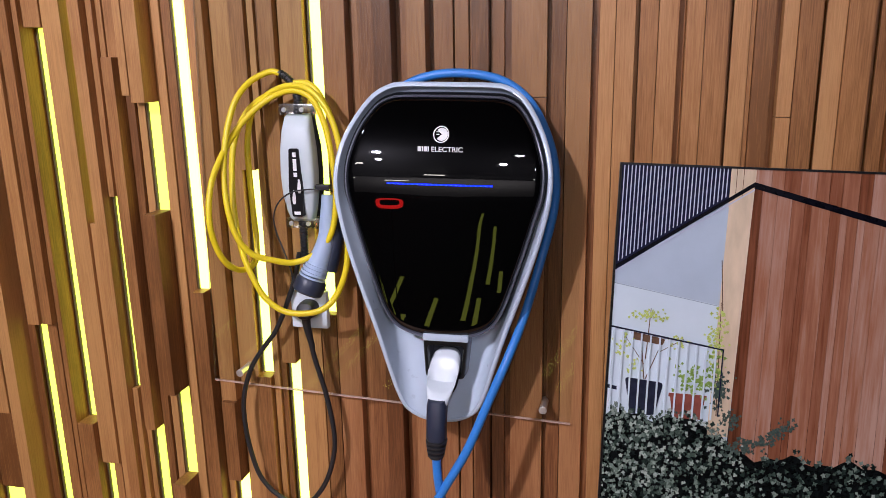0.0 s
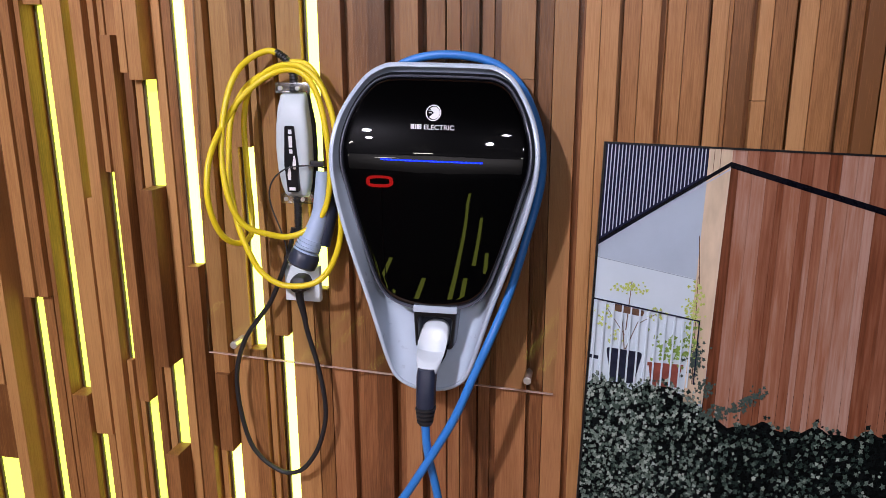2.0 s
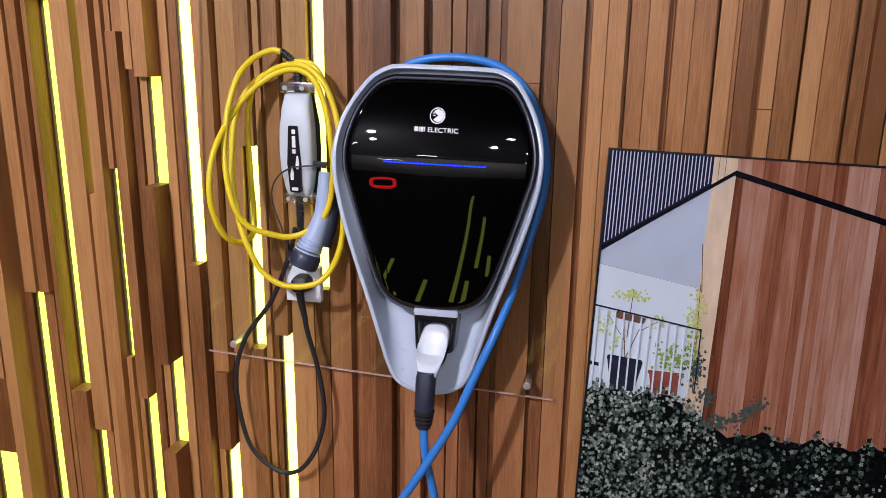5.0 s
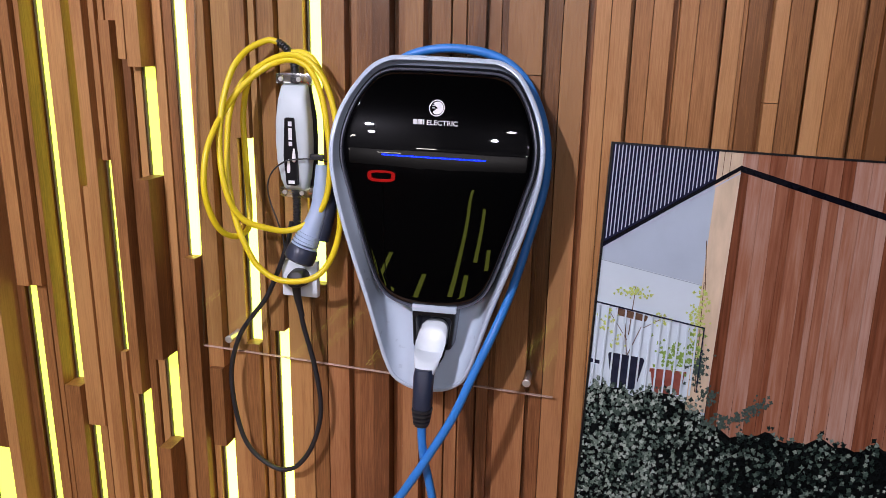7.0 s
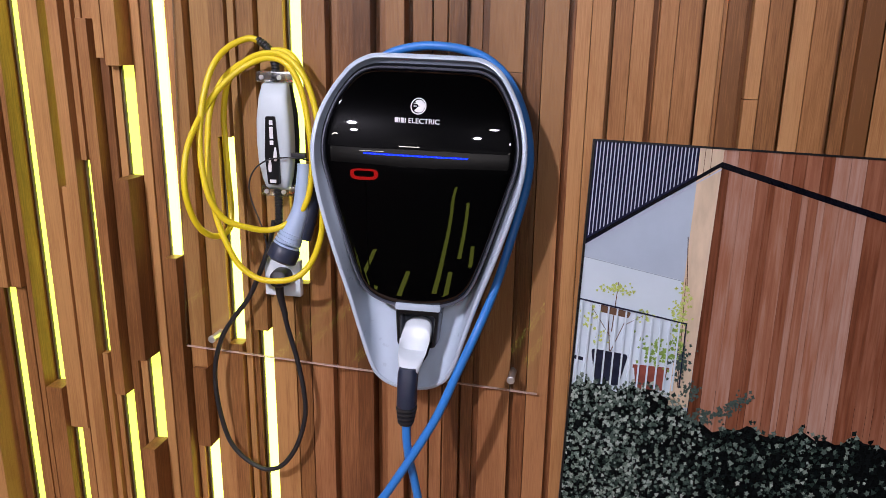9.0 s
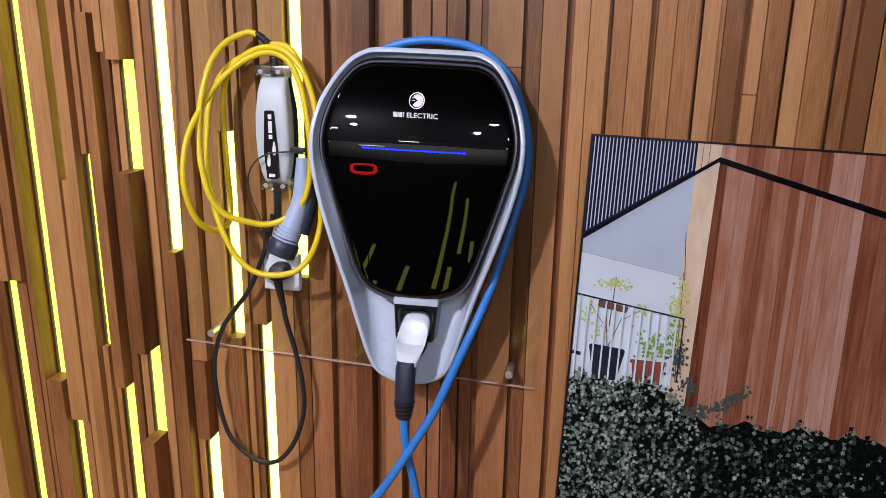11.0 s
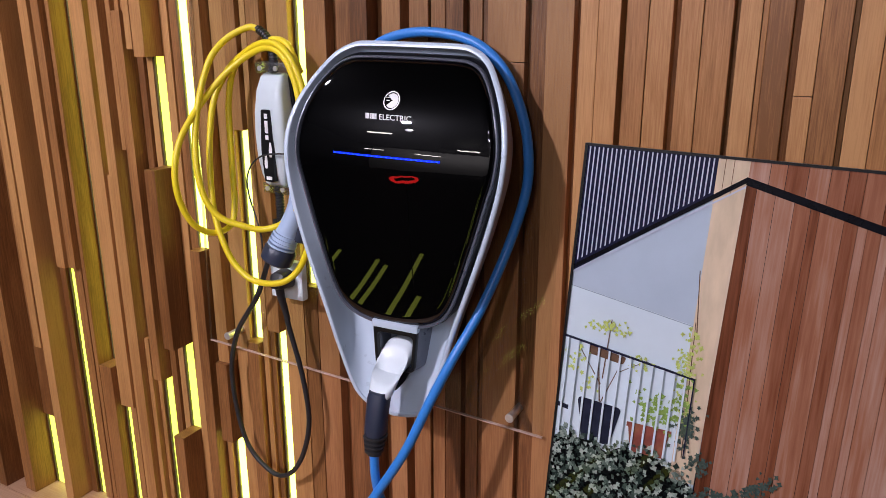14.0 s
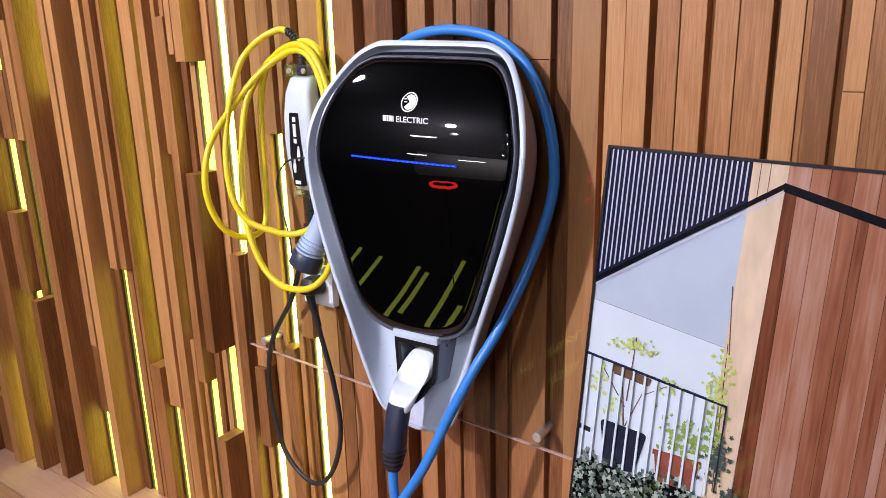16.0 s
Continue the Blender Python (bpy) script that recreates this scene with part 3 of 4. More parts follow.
boot([(UX + 0.002, 1.368, 1.268), (UX + 0.003, 1.370, 1.298), (UX - 0.004, 1.372, 1.320), (UX - 0.017, 1.374, 1.340), (UX - 0.038, 1.374, 1.3545)], 0.0105, 0.0085, "top_sleeve", unit)
boot([(UX - 0.002, 1.368, 1.040), (UX - 0.002, 1.368, 0.995), (UX - 0.004, 1.370, 0.952)], 0.0100, 0.0090, "bottom_sleeve", unit)
YELLOW_PATH = [(UX - 0.034, 1.374, 1.3520), (-0.735, 1.372, 1.3555), (-0.770, 1.350, 1.3360), (-0.790, 1.3212, 1.3009), (-0.803, 1.3031, 1.2502), (-0.808, 1.2866, 1.1933), (-0.806, 1.2717, 1.1313), (-0.795, 1.2608, 1.0689),
               (-0.779, 1.2607, 1.0168), (-0.755, 1.2730, 0.9817), (-0.718, 1.2917, 0.9652), (-0.680, 1.3141, 0.9564), (-0.636, 1.3296, 0.9743), (-0.60, 1.3393, 1.0216), (-0.590, 1.3476, 1.1012),
               (-0.598, 1.3538, 1.1810), (-0.612, 1.3573, 1.2509), (-0.638, 1.3573, 1.3011), (-0.680, 1.3625, 1.3167), (-0.730, 1.3655, 1.3034), (-0.772, 1.3459, 1.2709),
               (-0.799, 1.3155, 1.2291), (-0.814, 1.2680, 1.1737), (-0.819, 1.2371, 1.1250), (-0.819, 1.2223, 1.0639), (-0.812, 1.2260, 1.0095), (-0.800, 1.2446, 0.9659), (-0.785, 1.2800, 0.9440),
               (-0.775, 1.3208, 0.9529), (-0.779, 1.3412, 0.9954), (-0.786, 1.3496, 1.0630), (-0.792, 1.3572, 1.1476), (-0.793, 1.3618, 1.2054), (-0.782, 1.3663, 1.2623), (-0.752, 1.3672, 1.3003),
               (-0.705, 1.3651, 1.3235), (-0.650, 1.3550, 1.3233), (-0.605, 1.3471, 1.2868), (-0.578, 1.3420, 1.2220), (-0.566, 1.3350, 1.1323), (-0.560, 1.3251, 1.0328), (-0.562, 1.3159, 0.9533),
               (-0.585, 1.3058, 0.8889), (-0.622, 1.2902, 0.8570), (-0.690, 1.2878, 0.8512), (-0.738, 1.2860, 0.8794), (-0.765, 1.2838, 0.9277), (-0.789, 1.2903, 0.9854), (-0.808, 1.3072, 1.0603),
               (-0.815, 1.3222, 1.1353), (-0.813, 1.3377, 1.2053), (-0.800, 1.3597, 1.2558), (-0.772, 1.3685, 1.2902), (-0.725, 1.3715, 1.3160), (-0.675, 1.3727, 1.3320), (-0.635, 1.3690, 1.3222), (-0.600, 1.3609, 1.2707)]
unit.location = (0, 0, -0.0086)
part("yellow_cable", tube_bm(YELLOW_PATH, 0.0066, 12, 8), M_YELLOW, unit, "coiled yellow cable", True)

# vehicle connector, hanging on the panel
conn = thing("vehicle_connector", "blue-grey charging connector with black protective cap, hanging beside the coiled cable", "connector")


def body_along(points, radii, sides=20, squash=1.0):
    bm = bmesh.new()
    ln = spline(points, 6)
    n = len(radii) - 1

    def rad(t):
        i = min(int(t * n), n - 1)
        f = t * n - i
        return radii[i] + (radii[i + 1] - radii[i]) * f

    add_tube(bm, ln, rad, sides)
    return bm


part("handle", body_along([(-0.6119, 1.3613, 1.0883), (-0.6140, 1.3547, 1.0427), (-0.6171, 1.3485, 1.0021), (-0.6235, 1.3421, 0.9718), (-0.6345, 1.3357, 0.9414), (-0.6430, 1.3297, 0.9162)],
                          [0.0150, 0.0165, 0.0175, 0.0205, 0.0250, 0.0275]), M_BLUEGREY, conn, "blue-grey handle", True)
part("back_grip", body_along([(-0.6016, 1.3650, 1.0470), (-0.5996, 1.3614, 1.0011), (-0.6099, 1.3552, 0.9605), (-0.6200, 1.3484, 0.9250)], [0.011, 0.017, 0.0205, 0.022]), M_NAVY, conn, "dark grip insert", True)
axis = Vector((-0.36, -0.22, -0.90)).normalized()
for k in range(4):
    c = Vector((-0.6360, 1.3333, 0.9385)) + axis * (0.0085 * k)
    part("grip_ring", tube_bm([c, c + axis * 0.002, c + axis * 0.0045], lambda t, k=k: 0.0275 + 0.0008 * k, 22, 2), M_BLUEGREY, conn, smooth=True)
c0 = Vector((-0.6455, 1.3273, 0.9113))
cap_line = [c0, c0 + axis * 0.006, c0 + axis * 0.02, c0 + axis * 0.032, c0 + axis * 0.036]
cap = bmesh.new()
add_tube(cap, cap_line, lambda t: 0.0295 if t < 0.1 else (0.0335 if t < 0.8 else 0.029), 26)
part("cap", cap, M_NAVY, conn, "round black protective cap", True)
part("cap_cord", tube_bm([(-0.5987, 1.3539, 1.0971), (-0.6194, 1.3364, 1.1036), (-0.6471, 1.3304, 1.1041), (-0.6840, 1.3279, 1.0971), (-0.7136, 1.3282, 1.0755), (-0.7269, 1.3277, 1.0447), (-0.7228, 1.3269, 1.0088), (-0.7064, 1.3237, 0.9680), (-0.6921, 1.3189, 0.9324), (-0.6880, 1.3167, 0.9049)],
                          0.0017, 8, 8), M_RUBBER, conn, "thin black cord", True)
part("cord_tag", box_bm(-0.632, -0.600, 1.336, 1.348, 1.103, 1.114, bevel=0.002), M_RUBBER, conn, smooth=True)

# wall socket with its plug and lead
socket = thing("wall_socket", "white single wall socket plate on the slats", "wall socket")
part("plate", box_bm(-0.7237, -0.6377, 1.376, 1.3945, 0.7765, 0.8625, bevel=0.003), M_WHITE, socket, "white moulded plate", True)
part("rocker", box_bm(-0.6907, -0.6707, 1.3745, 1.377, 0.8445, 0.8555, bevel=0.0008), M_WHITE, socket)
lead = thing("power_lead", "black mains plug with a hanging loop of black lead", "cable")
part("mains_plug", tapered([((-0.6770, 1.3740, 0.8254), 0.0225, 0.021, 1.57), ((-0.6770, 1.3580, 0.8266), 0.0215, 0.020, 1.57), ((-0.6770, 1.3410, 0.8269), 0.0195, 0.018, 1.4), ((-0.6771, 1.3340, 0.8244), 0.014, 0.012, 1.3)]), M_RUBBER, lead, "black moulded plug", True)
part("strain_relief", tube_bm([(-0.6774, 1.3480, 0.8151), (-0.6773, 1.3520, 0.7879), (-0.6751, 1.3580, 0.7616), (-0.6710, 1.3620, 0.7333)], lambda t: 0.0102 - 0.0040 * t, 12), M_RUBBER, lead, smooth=True)
part("lead", tube_bm([(-0.6743, 1.3580, 0.7564), (-0.6679, 1.3640, 0.7040), (-0.6481, 1.3670, 0.6221), (-0.6345, 1.3680, 0.5356), (-0.6364, 1.3690, 0.4718), (-0.6592, 1.3700, 0.3968), (-0.6960, 1.3720, 0.3407), (-0.7338, 1.3740, 0.3190),
                      (-0.7718, 1.3760, 0.3232), (-0.8180, 1.3780, 0.3533), (-0.8479, 1.3800, 0.4015), (-0.8665, 1.3800, 0.4986), (-0.8649, 1.3800, 0.5854), (-0.8373, 1.3780, 0.6664), (-0.7966, 1.3740, 0.7240), (-0.7605, 1.3690, 0.7711),
                      (-0.7278, 1.3660, 0.8384), (-0.7024, 1.3660, 0.9050), (-0.6907, 1.3660, 0.9559)], 0.0058, 10, 8), M_RUBBER, lead, "black rubber lead", True)

# ---- framed print of a house beside the charger ----
PX0, PX1, PZ0, PZ1, PY = -0.0055, 1.15, 0.090, 1.1700, 1.30
board = thing("framed_print", "large glossy print of timber house in thin black frame", "picture")
part("backing", box_bm(PX0 - 0.004, PX1 + 0.004, PY + 0.004, PY + 0.016, PZ0 - 0.004, PZ1 + 0.004, bevel=0.001), M_BLACK, board, "black backing and frame")
for bx in (0.14, 0.98):
    part("batten", box_bm(bx, bx + 0.05, PY + 0.016, PY + 0.082, 0.35, 1.06, bevel=0.002), M_BLACK, board)
part("frame_top", box_bm(PX0 - 0.004, PX1 + 0.004, PY - 0.003, PY + 0.004, PZ1, PZ1 + 0.004), M_BLACK, board, "thin black frame")
part("frame_bottom", box_bm(PX0 - 0.004, PX1 + 0.004, PY - 0.003, PY + 0.004, PZ0 - 0.004, PZ0), M_BLACK, board)
part("frame_side", box_bm(PX0 - 0.004, PX0, PY - 0.003, PY + 0.004, PZ0, PZ1), M_BLACK, board)
part("frame_side", box_bm(PX1, PX1 + 0.004, PY - 0.003, PY + 0.004, PZ0, PZ1), M_BLACK, board)


def print_ink(name, colour, vary=0.12, scale=60, stretch=(1, 1, 1)):
    """Printed colour under a gloss film."""
    m, nt, bs = make_mat(name)
    v = noise_node(nt, coords(nt, stretch), scale, 4, 0.6)
    a, b = tuple(c * (1 - vary) for c in colour), tuple(min(1, c * (1 + vary)) for c in colour)
    link(nt, ramp_node(nt, v, ((0.3, a), (0.7, b))), bs.inputs["Base Color"])
    bs.inputs["Roughness"].default_value = 0.5
    bs.inputs["Specular IOR Level"].default_value = 0.0
    bs.inputs["Coat Weight"].default_value = 0.35
    bs.inputs["Coat Roughness"].default_value = 0.02
    return m


def siding_ink():
    """Printed cedar boards: streaks down the board, and a tone of its own for each."""
    m, nt, bs = make_mat("print_cedar")
    info = nt.nodes.new("ShaderNodeObjectInfo").outputs["Random"]
    sh = math_node(nt, "MULTIPLY", info, 21.0)
    streak = noise_node(nt, coords(nt, (1, 1, 0.05), sh), 150, 4, 0.6)
    cloud = noise_node(nt, coords(nt, (1, 1, 0.3), sh), 14, 3, 0.6)
    tone = math_node(nt, "ADD", math_node(nt, "MULTIPLY", streak, 0.50), math_node(nt, "MULTIPLY", cloud, 0.40))
    tone = math_node(nt, "ADD", tone, math_node(nt, "SUBTRACT", math_node(nt, "MULTIPLY", info, 0.48), 0.06))
    link(nt, ramp_node(nt, tone, ((0.28, (0.075, 0.022, 0.010)), (0.48, (0.20, 0.067, 0.031)), (0.70, (0.33, 0.140, 0.078)), (0.92, (0.46, 0.28, 0.21)))), bs.inputs["Base Color"])
    bs.inputs["Roughness"].default_value = 0.5
    bs.inputs["Specular IOR Level"].default_value = 0.0
    bs.inputs["Coat Weight"].default_value = 0.35
    bs.inputs["Coat Roughness"].default_value = 0.02
    return m


I_CEDAR = siding_ink()
I_SKYGREY = print_ink("print_soffit", (0.44, 0.52, 0.60), 0.05, 8)
I_WALL = print_ink("print_pale_wall", (0.60, 0.69, 0.74), 0.05, 8)
I_LINE = print_ink("print_wall_shade", (0.30, 0.36, 0.40), 0.1)
I_NAVY = print_ink("print_navy", (0.012, 0.013, 0.036), 0.2)
I_PALE = print_ink("print_pale_line", (0.47, 0.50, 0.60), 0.08)
I_GUTTER = print_ink("print_gutter", (0.004, 0.004, 0.007), 0.2)
I_BEIGE = print_ink("print_beige", (0.66, 0.52, 0.36), 0.16, 30, (1, 1, 0.25))
I_DARKLEAF = print_ink("print_dark_leaf", (0.004, 0.005, 0.005), 0.5, 90)
I_MIDLEAF = print_ink("print_ivy", (0.06, 0.085, 0.07), 0.5, 200)
I_YELLOWLEAF = print_ink("print_yellow_leaf", (0.48, 0.56, 0.15), 0.3, 200)
I_GREENLEAF = print_ink("print_green_leaf", (0.22, 0.34, 0.08), 0.3, 200)
I_TERRACOTTA = print_ink("print_terracotta", (0.24, 0.07, 0.05), 0.2, 40)
I_POT = print_ink("print_navy_pot", (0.02, 0.023, 0.04), 0.3, 40)
I_TWIG = print_ink("print_twig", (0.14, 0.08, 0.05), 0.3, 90)



def ivy_ink(name, stops):
    """Printed leaves, each with a tone of its own."""
    m, nt, bs = make_mat(name)
    geo = nt.nodes.new("ShaderNodeNewGeometry").outputs["Random Per Island"]
    vein = noise_node(nt, coords(nt), 260, 3, 0.6)
    tone = math_node(nt, "ADD", math_node(nt, "MULTIPLY", geo, 0.85), math_node(nt, "MULTIPLY", math_node(nt, "SUBTRACT", vein, 0.5), 0.5))
    link(nt, ramp_node(nt, tone, stops), bs.inputs["Base Color"])
    bs.inputs["Roughness"].default_value = 0.5
    bs.inputs["Specular IOR Level"].default_value = 0.0
    bs.inputs["Coat Weight"].default_value = 0.35
    bs.inputs["Coat Roughness"].default_value = 0.02
    return m


I_HEDGE = ivy_ink("print_hedge_leaf", ((0.1, (0.004, 0.006, 0.006)), (0.45, (0.028, 0.046, 0.037)), (0.7, (0.10, 0.14, 0.115)), (0.95, (0.30, 0.36, 0.30))))
I_HEDGEPALE = ivy_ink("print_hedge_pale_leaf", ((0.1, (0.05, 0.075, 0.06)), (0.5, (0.17, 0.22, 0.18)), (0.95, (0.48, 0.54, 0.47))))
layer_step = 0.00035


def print_poly(name, poly, ink, layer, label=""):
    y = PY - layer * layer_step
    return part(name, prism_bm(poly, y, PY + 0.0045), ink, board, label)


def roof_l(x):
    return 0.976 + (x + 0.011) * (1.146 - 0.976) / 0.243


def roof_r(x):
    return 1.146 - (x - 0.232) * 0.256


print_poly("print_soffit", [(PX0, PZ0), (0.235, PZ0), (0.235, 1.15), (PX0, 0.98)], I_SKYGREY, 1, "pale grey soffit in the print")
print_poly("print_wall", [(PX0, PZ0), (0.200, PZ0), (0.200, 0.912), (PX0, 0.946)], I_WALL, 2, "whitish balcony wall in the print")
print_poly("print_wall_line", [(PX0, 0.9445), (0.195, 0.911), (0.195, 0.9122), (PX0, 0.9458)], I_LINE, 3)
print_poly("print_roof", [(PX0, 0.97), (0.190, 1.11), (0.190, PZ1), (PX0, PZ1)], I_NAVY, 3, "dark blue standing-seam roof in the print")
for k in range(29):
    x = PX0 + 0.0045 + 0.00685 * k
    if x < 0.187:
        print_poly("seam", [(x - 0.0010, roof_l(x) + 0.004), (x + 0.0010, roof_l(x) + 0.006), (x + 0.0012, PZ1 - 0.001), (x - 0.0008, PZ1 - 0.001)], I_PALE, 4)
print_poly("print_post_top", [(0.190, 1.10), (0.234, 1.135), (0.234, PZ1), (0.190, PZ1)], I_BEIGE, 4, "beige boards in the print")
print_poly("print_post", [(0.186, 0.66), (0.224, 0.66), (0.233, 1.135), (0.191, 1.105)], I_BEIGE, 5, "beige corner board in the print")
for x in (0.2, 0.212):
    print_poly("board_line", [(x, 1.12), (x + 0.0008, 1.12), (x + 0.0008, PZ1), (x, PZ1)], I_TWIG, 6)
# cedar boards under and over the right-hand roof edge
random.seed(5)
x = 0.226
while x < PX1 - 0.001:
    w = min(random.choice((0.012, 0.018, 0.026, 0.032, 0.022)), PX1 - x)
    print_poly("cedar_board", [(x, PZ0), (x + w - 0.0006, PZ0), (x + w - 0.0006, roof_r(x + w)), (x, roof_r(x))], I_CEDAR, 3)
    x += w
print_poly("cedar_shade", [(0.224, PZ0), (PX1, PZ0), (PX1, 0.7), (0.224, 0.7)], I_GUTTER, 2)
x = 0.234
while x < PX1 - 0.001:
    w = min(random.choice((0.022, 0.028, 0.034)), PX1 - x)
    print_poly("upper_board", [(x, roof_r(x) - 0.005), (x + w - 0.0007, roof_r(x + w) - 0.005), (x + w - 0.0007, PZ1), (x, PZ1)], I_CEDAR, 3)
    x += w
print_poly("gutter", [(PX0, roof_l(PX0) - 0.0068), (0.233, 1.1385), (0.233, 1.147), (PX0, roof_l(PX0))], I_GUTTER, 7, "dark roof edge in the print")
print_poly("gutter_highlight", [(PX0, roof_l(PX0) - 0.0135), (0.233, 1.1315), (0.233, 1.1345), (PX0, roof_l(PX0) - 0.0105)], I_PALE, 7)
print_poly("verge", [(0.232, 1.1355), (PX1, roof_r(PX1) - 0.014), (PX1, roof_r(PX1)), (0.232, 1.147)], I_GUTTER, 7, "black roof verge in the print")


def leaf_cloud(name, ink, places, size, layer, label):
    """Printed leaves: small lobed shapes scattered over an area."""
    bm = bmesh.new()
    for k, (x, z) in enumerate(places):
        a0, s = random.uniform(0, 6.28), size * random.uniform(0.55, 1.25)
        y = PY - layer * layer_step - 0.00002 * (k % 12)
        lobes = random.choice((3, 4, 5))
        vs = []
        for i in range(lobes * 2):
            r = s * (1.0 if i % 2 == 0 else 0.55) * random.uniform(0.8, 1.1)
            a = a0 + math.pi * i / lobes
            px, pz = x + r * math.cos(a) * 0.9, z + r * math.sin(a)
            vs.append(bm.verts.new((min(max(px, PX0), PX1), y, min(max(pz, PZ0), PZ1))))
        bm.faces.new(vs)
    return part(name, bm, ink, board, label)


def hedge_top(x):
    """Height of the ivy: level before the balcony, lower at the corner."""
    base = 0.700 + 0.007 * math.sin(60 * x) + 0.005 * math.sin(131 * x)
    if x > 0.19:
        base -= 0.062 * min(1.0, (x - 0.19) / 0.05)
    return base


def hedge_points(n, x0, x1, low=PZ0 + 0.005, bias=1.0):
    out = []
    for _ in range(n):
        x = random.uniform(x0, x1)
        top = hedge_top(x)
        out.append((x, top - (top - low) * random.random() ** bias))
    return out


random.seed(11)
hedge_poly = [(PX0, PZ0)] + [(PX1, PZ0)] + [(PX1 - (PX1 - PX0) * k / 90, hedge_top(PX1 - (PX1 - PX0) * k / 90) - 0.012) for k in range(91)]
print_poly("hedge_shade", hedge_poly, I_DARKLEAF, 5, "dark hedge in the print")
tagged(leaf_cloud("ivy_dark", I_DARKLEAF, hedge_points(700, PX0, 0.6, bias=0.6), 0.0075, 11, "dark ivy leaves in the print"), kind="stuff")
tagged(leaf_cloud("ivy_mid", I_HEDGE, hedge_points(3600, PX0, 0.55) + hedge_points(700, 0.55, PX1), 0.0062, 12, "green ivy leaves in the print"), kind="stuff")
tagged(leaf_cloud("ivy_pale", I_HEDGEPALE, hedge_points(780, PX0, 0.14, 0.40, 1.1) + hedge_points(300, 0.12, 0.26, 0.45, 1.1) + hedge_points(340, 0.22, PX1), 0.0052, 13, "pale ivy leaves in the print"), kind="stuff")

# balcony things in the print
print_poly("pot", rounded([(0.026, 0.762), (0.099, 0.756), (0.086, 0.69), (0.040, 0.69)], 0.008), I_POT, 7, "dark blue flower pot in the print")
clay = print_poly("pot", [(0.112, 0.737), (0.178, 0.737), (0.172, 0.69), (0.120, 0.69)], I_TERRACOTTA, 7, "terracotta pot in the print")
print_poly("pot_rim", [(0.110, 0.731), (0.180, 0.731), (0.180, 0.738), (0.110, 0.738)], I_TERRACOTTA, 8).parent = clay
print_poly("hanging_basket", rounded([(0.032, 0.853), (0.096, 0.842), (0.092, 0.830), (0.036, 0.838)], 0.004), I_TWIG, 7)
print_poly("chair", [(-0.008, 0.745), (0.012, 0.742), (0.012, 0.735), (-0.008, 0.738)], I_POT, 7)
for ax, az, bx, bz in ((0.062, 0.760, 0.050, 0.850), (0.064, 0.760, 0.085, 0.820), (0.060, 0.79, 0.020, 0.845), (0.062, 0.80, 0.066, 0.90), (0.085, 0.815, 0.13, 0.845), (0.20, 0.70, 0.192, 0.92), (0.196, 0.9, 0.187, 1.0)):
    print_poly("twig", [(ax - 0.0009, az), (ax + 0.0009, az), (bx + 0.0006, bz), (bx - 0.0006, bz)], I_TWIG, 6)


def blob_points(n, cx, cz, rx, rz):
    return [(random.gauss(cx, rx * 0.5), random.gauss(cz, rz * 0.5)) for _ in range(n)]


tagged(leaf_cloud("yellow_leaves", I_YELLOWLEAF, blob_points(50, 0.062, 0.888, 0.028, 0.014) + blob_points(22, 0.022, 0.83, 0.02, 0.03) + blob_points(90, 0.19, 0.85, 0.016, 0.075) + blob_points(18, 0.12, 0.84, 0.02, 0.015)
                  + blob_points(14, 0.040, 0.785, 0.02, 0.02), 0.0040, 10, "yellow-green leaves in the print"), kind="stuff")
tagged(leaf_cloud("green_leaves", I_GREENLEAF, blob_points(90, 0.155, 0.765, 0.035, 0.03) + blob_points(40, 0.192, 0.79, 0.014, 0.04), 0.0050, 10, "green shrub leaves in the print"), kind="stuff")
tagged(leaf_cloud("corner_ivy", I_MIDLEAF, blob_points(70, 0.203, 0.745, 0.018, 0.035) + blob_points(36, 0.225, 0.69, 0.02, 0.02) + [(0.222 + 0.115 * u + random.gauss(0, 0.007), 0.640 + 0.060 * u * u + random.gauss(0, 0.008)) for u in (k / 120 for k in range(121))], 0.0052, 14, "dark ivy at the corner in the print"), kind="stuff")
print_poly("rail", [(PX0, 0.8595), (0.203, 0.829), (0.203, 0.8315), (PX0, 0.8620)], I_NAVY, 15, "thin dark balcony rail in the print")
print_poly("rail_post", [(0.2015, 0.70), (0.2035, 0.70), (0.2035, 0.83), (0.2015, 0.83)], I_NAVY, 15)
for k in range(12):
    x = PX0 + 0.006 + 0.0172 * k
    zt = 0.860 - (x - PX0) * 0.143
    print_poly("baluster", [(x - 0.0016, 0.692), (x + 0.0016, 0.692), (x + 0.0016, zt), (x - 0.0016, zt)], I_WALL, 15)

# the print stands on the plinth and leans back against the wall
board.matrix_world = Matrix.Translation((0, 1.290, 1.0)) @ pose(0, 0, 0, -6.87, 2.0, 3.17) @ Matrix.Translation((0, -1.30, -1.0))

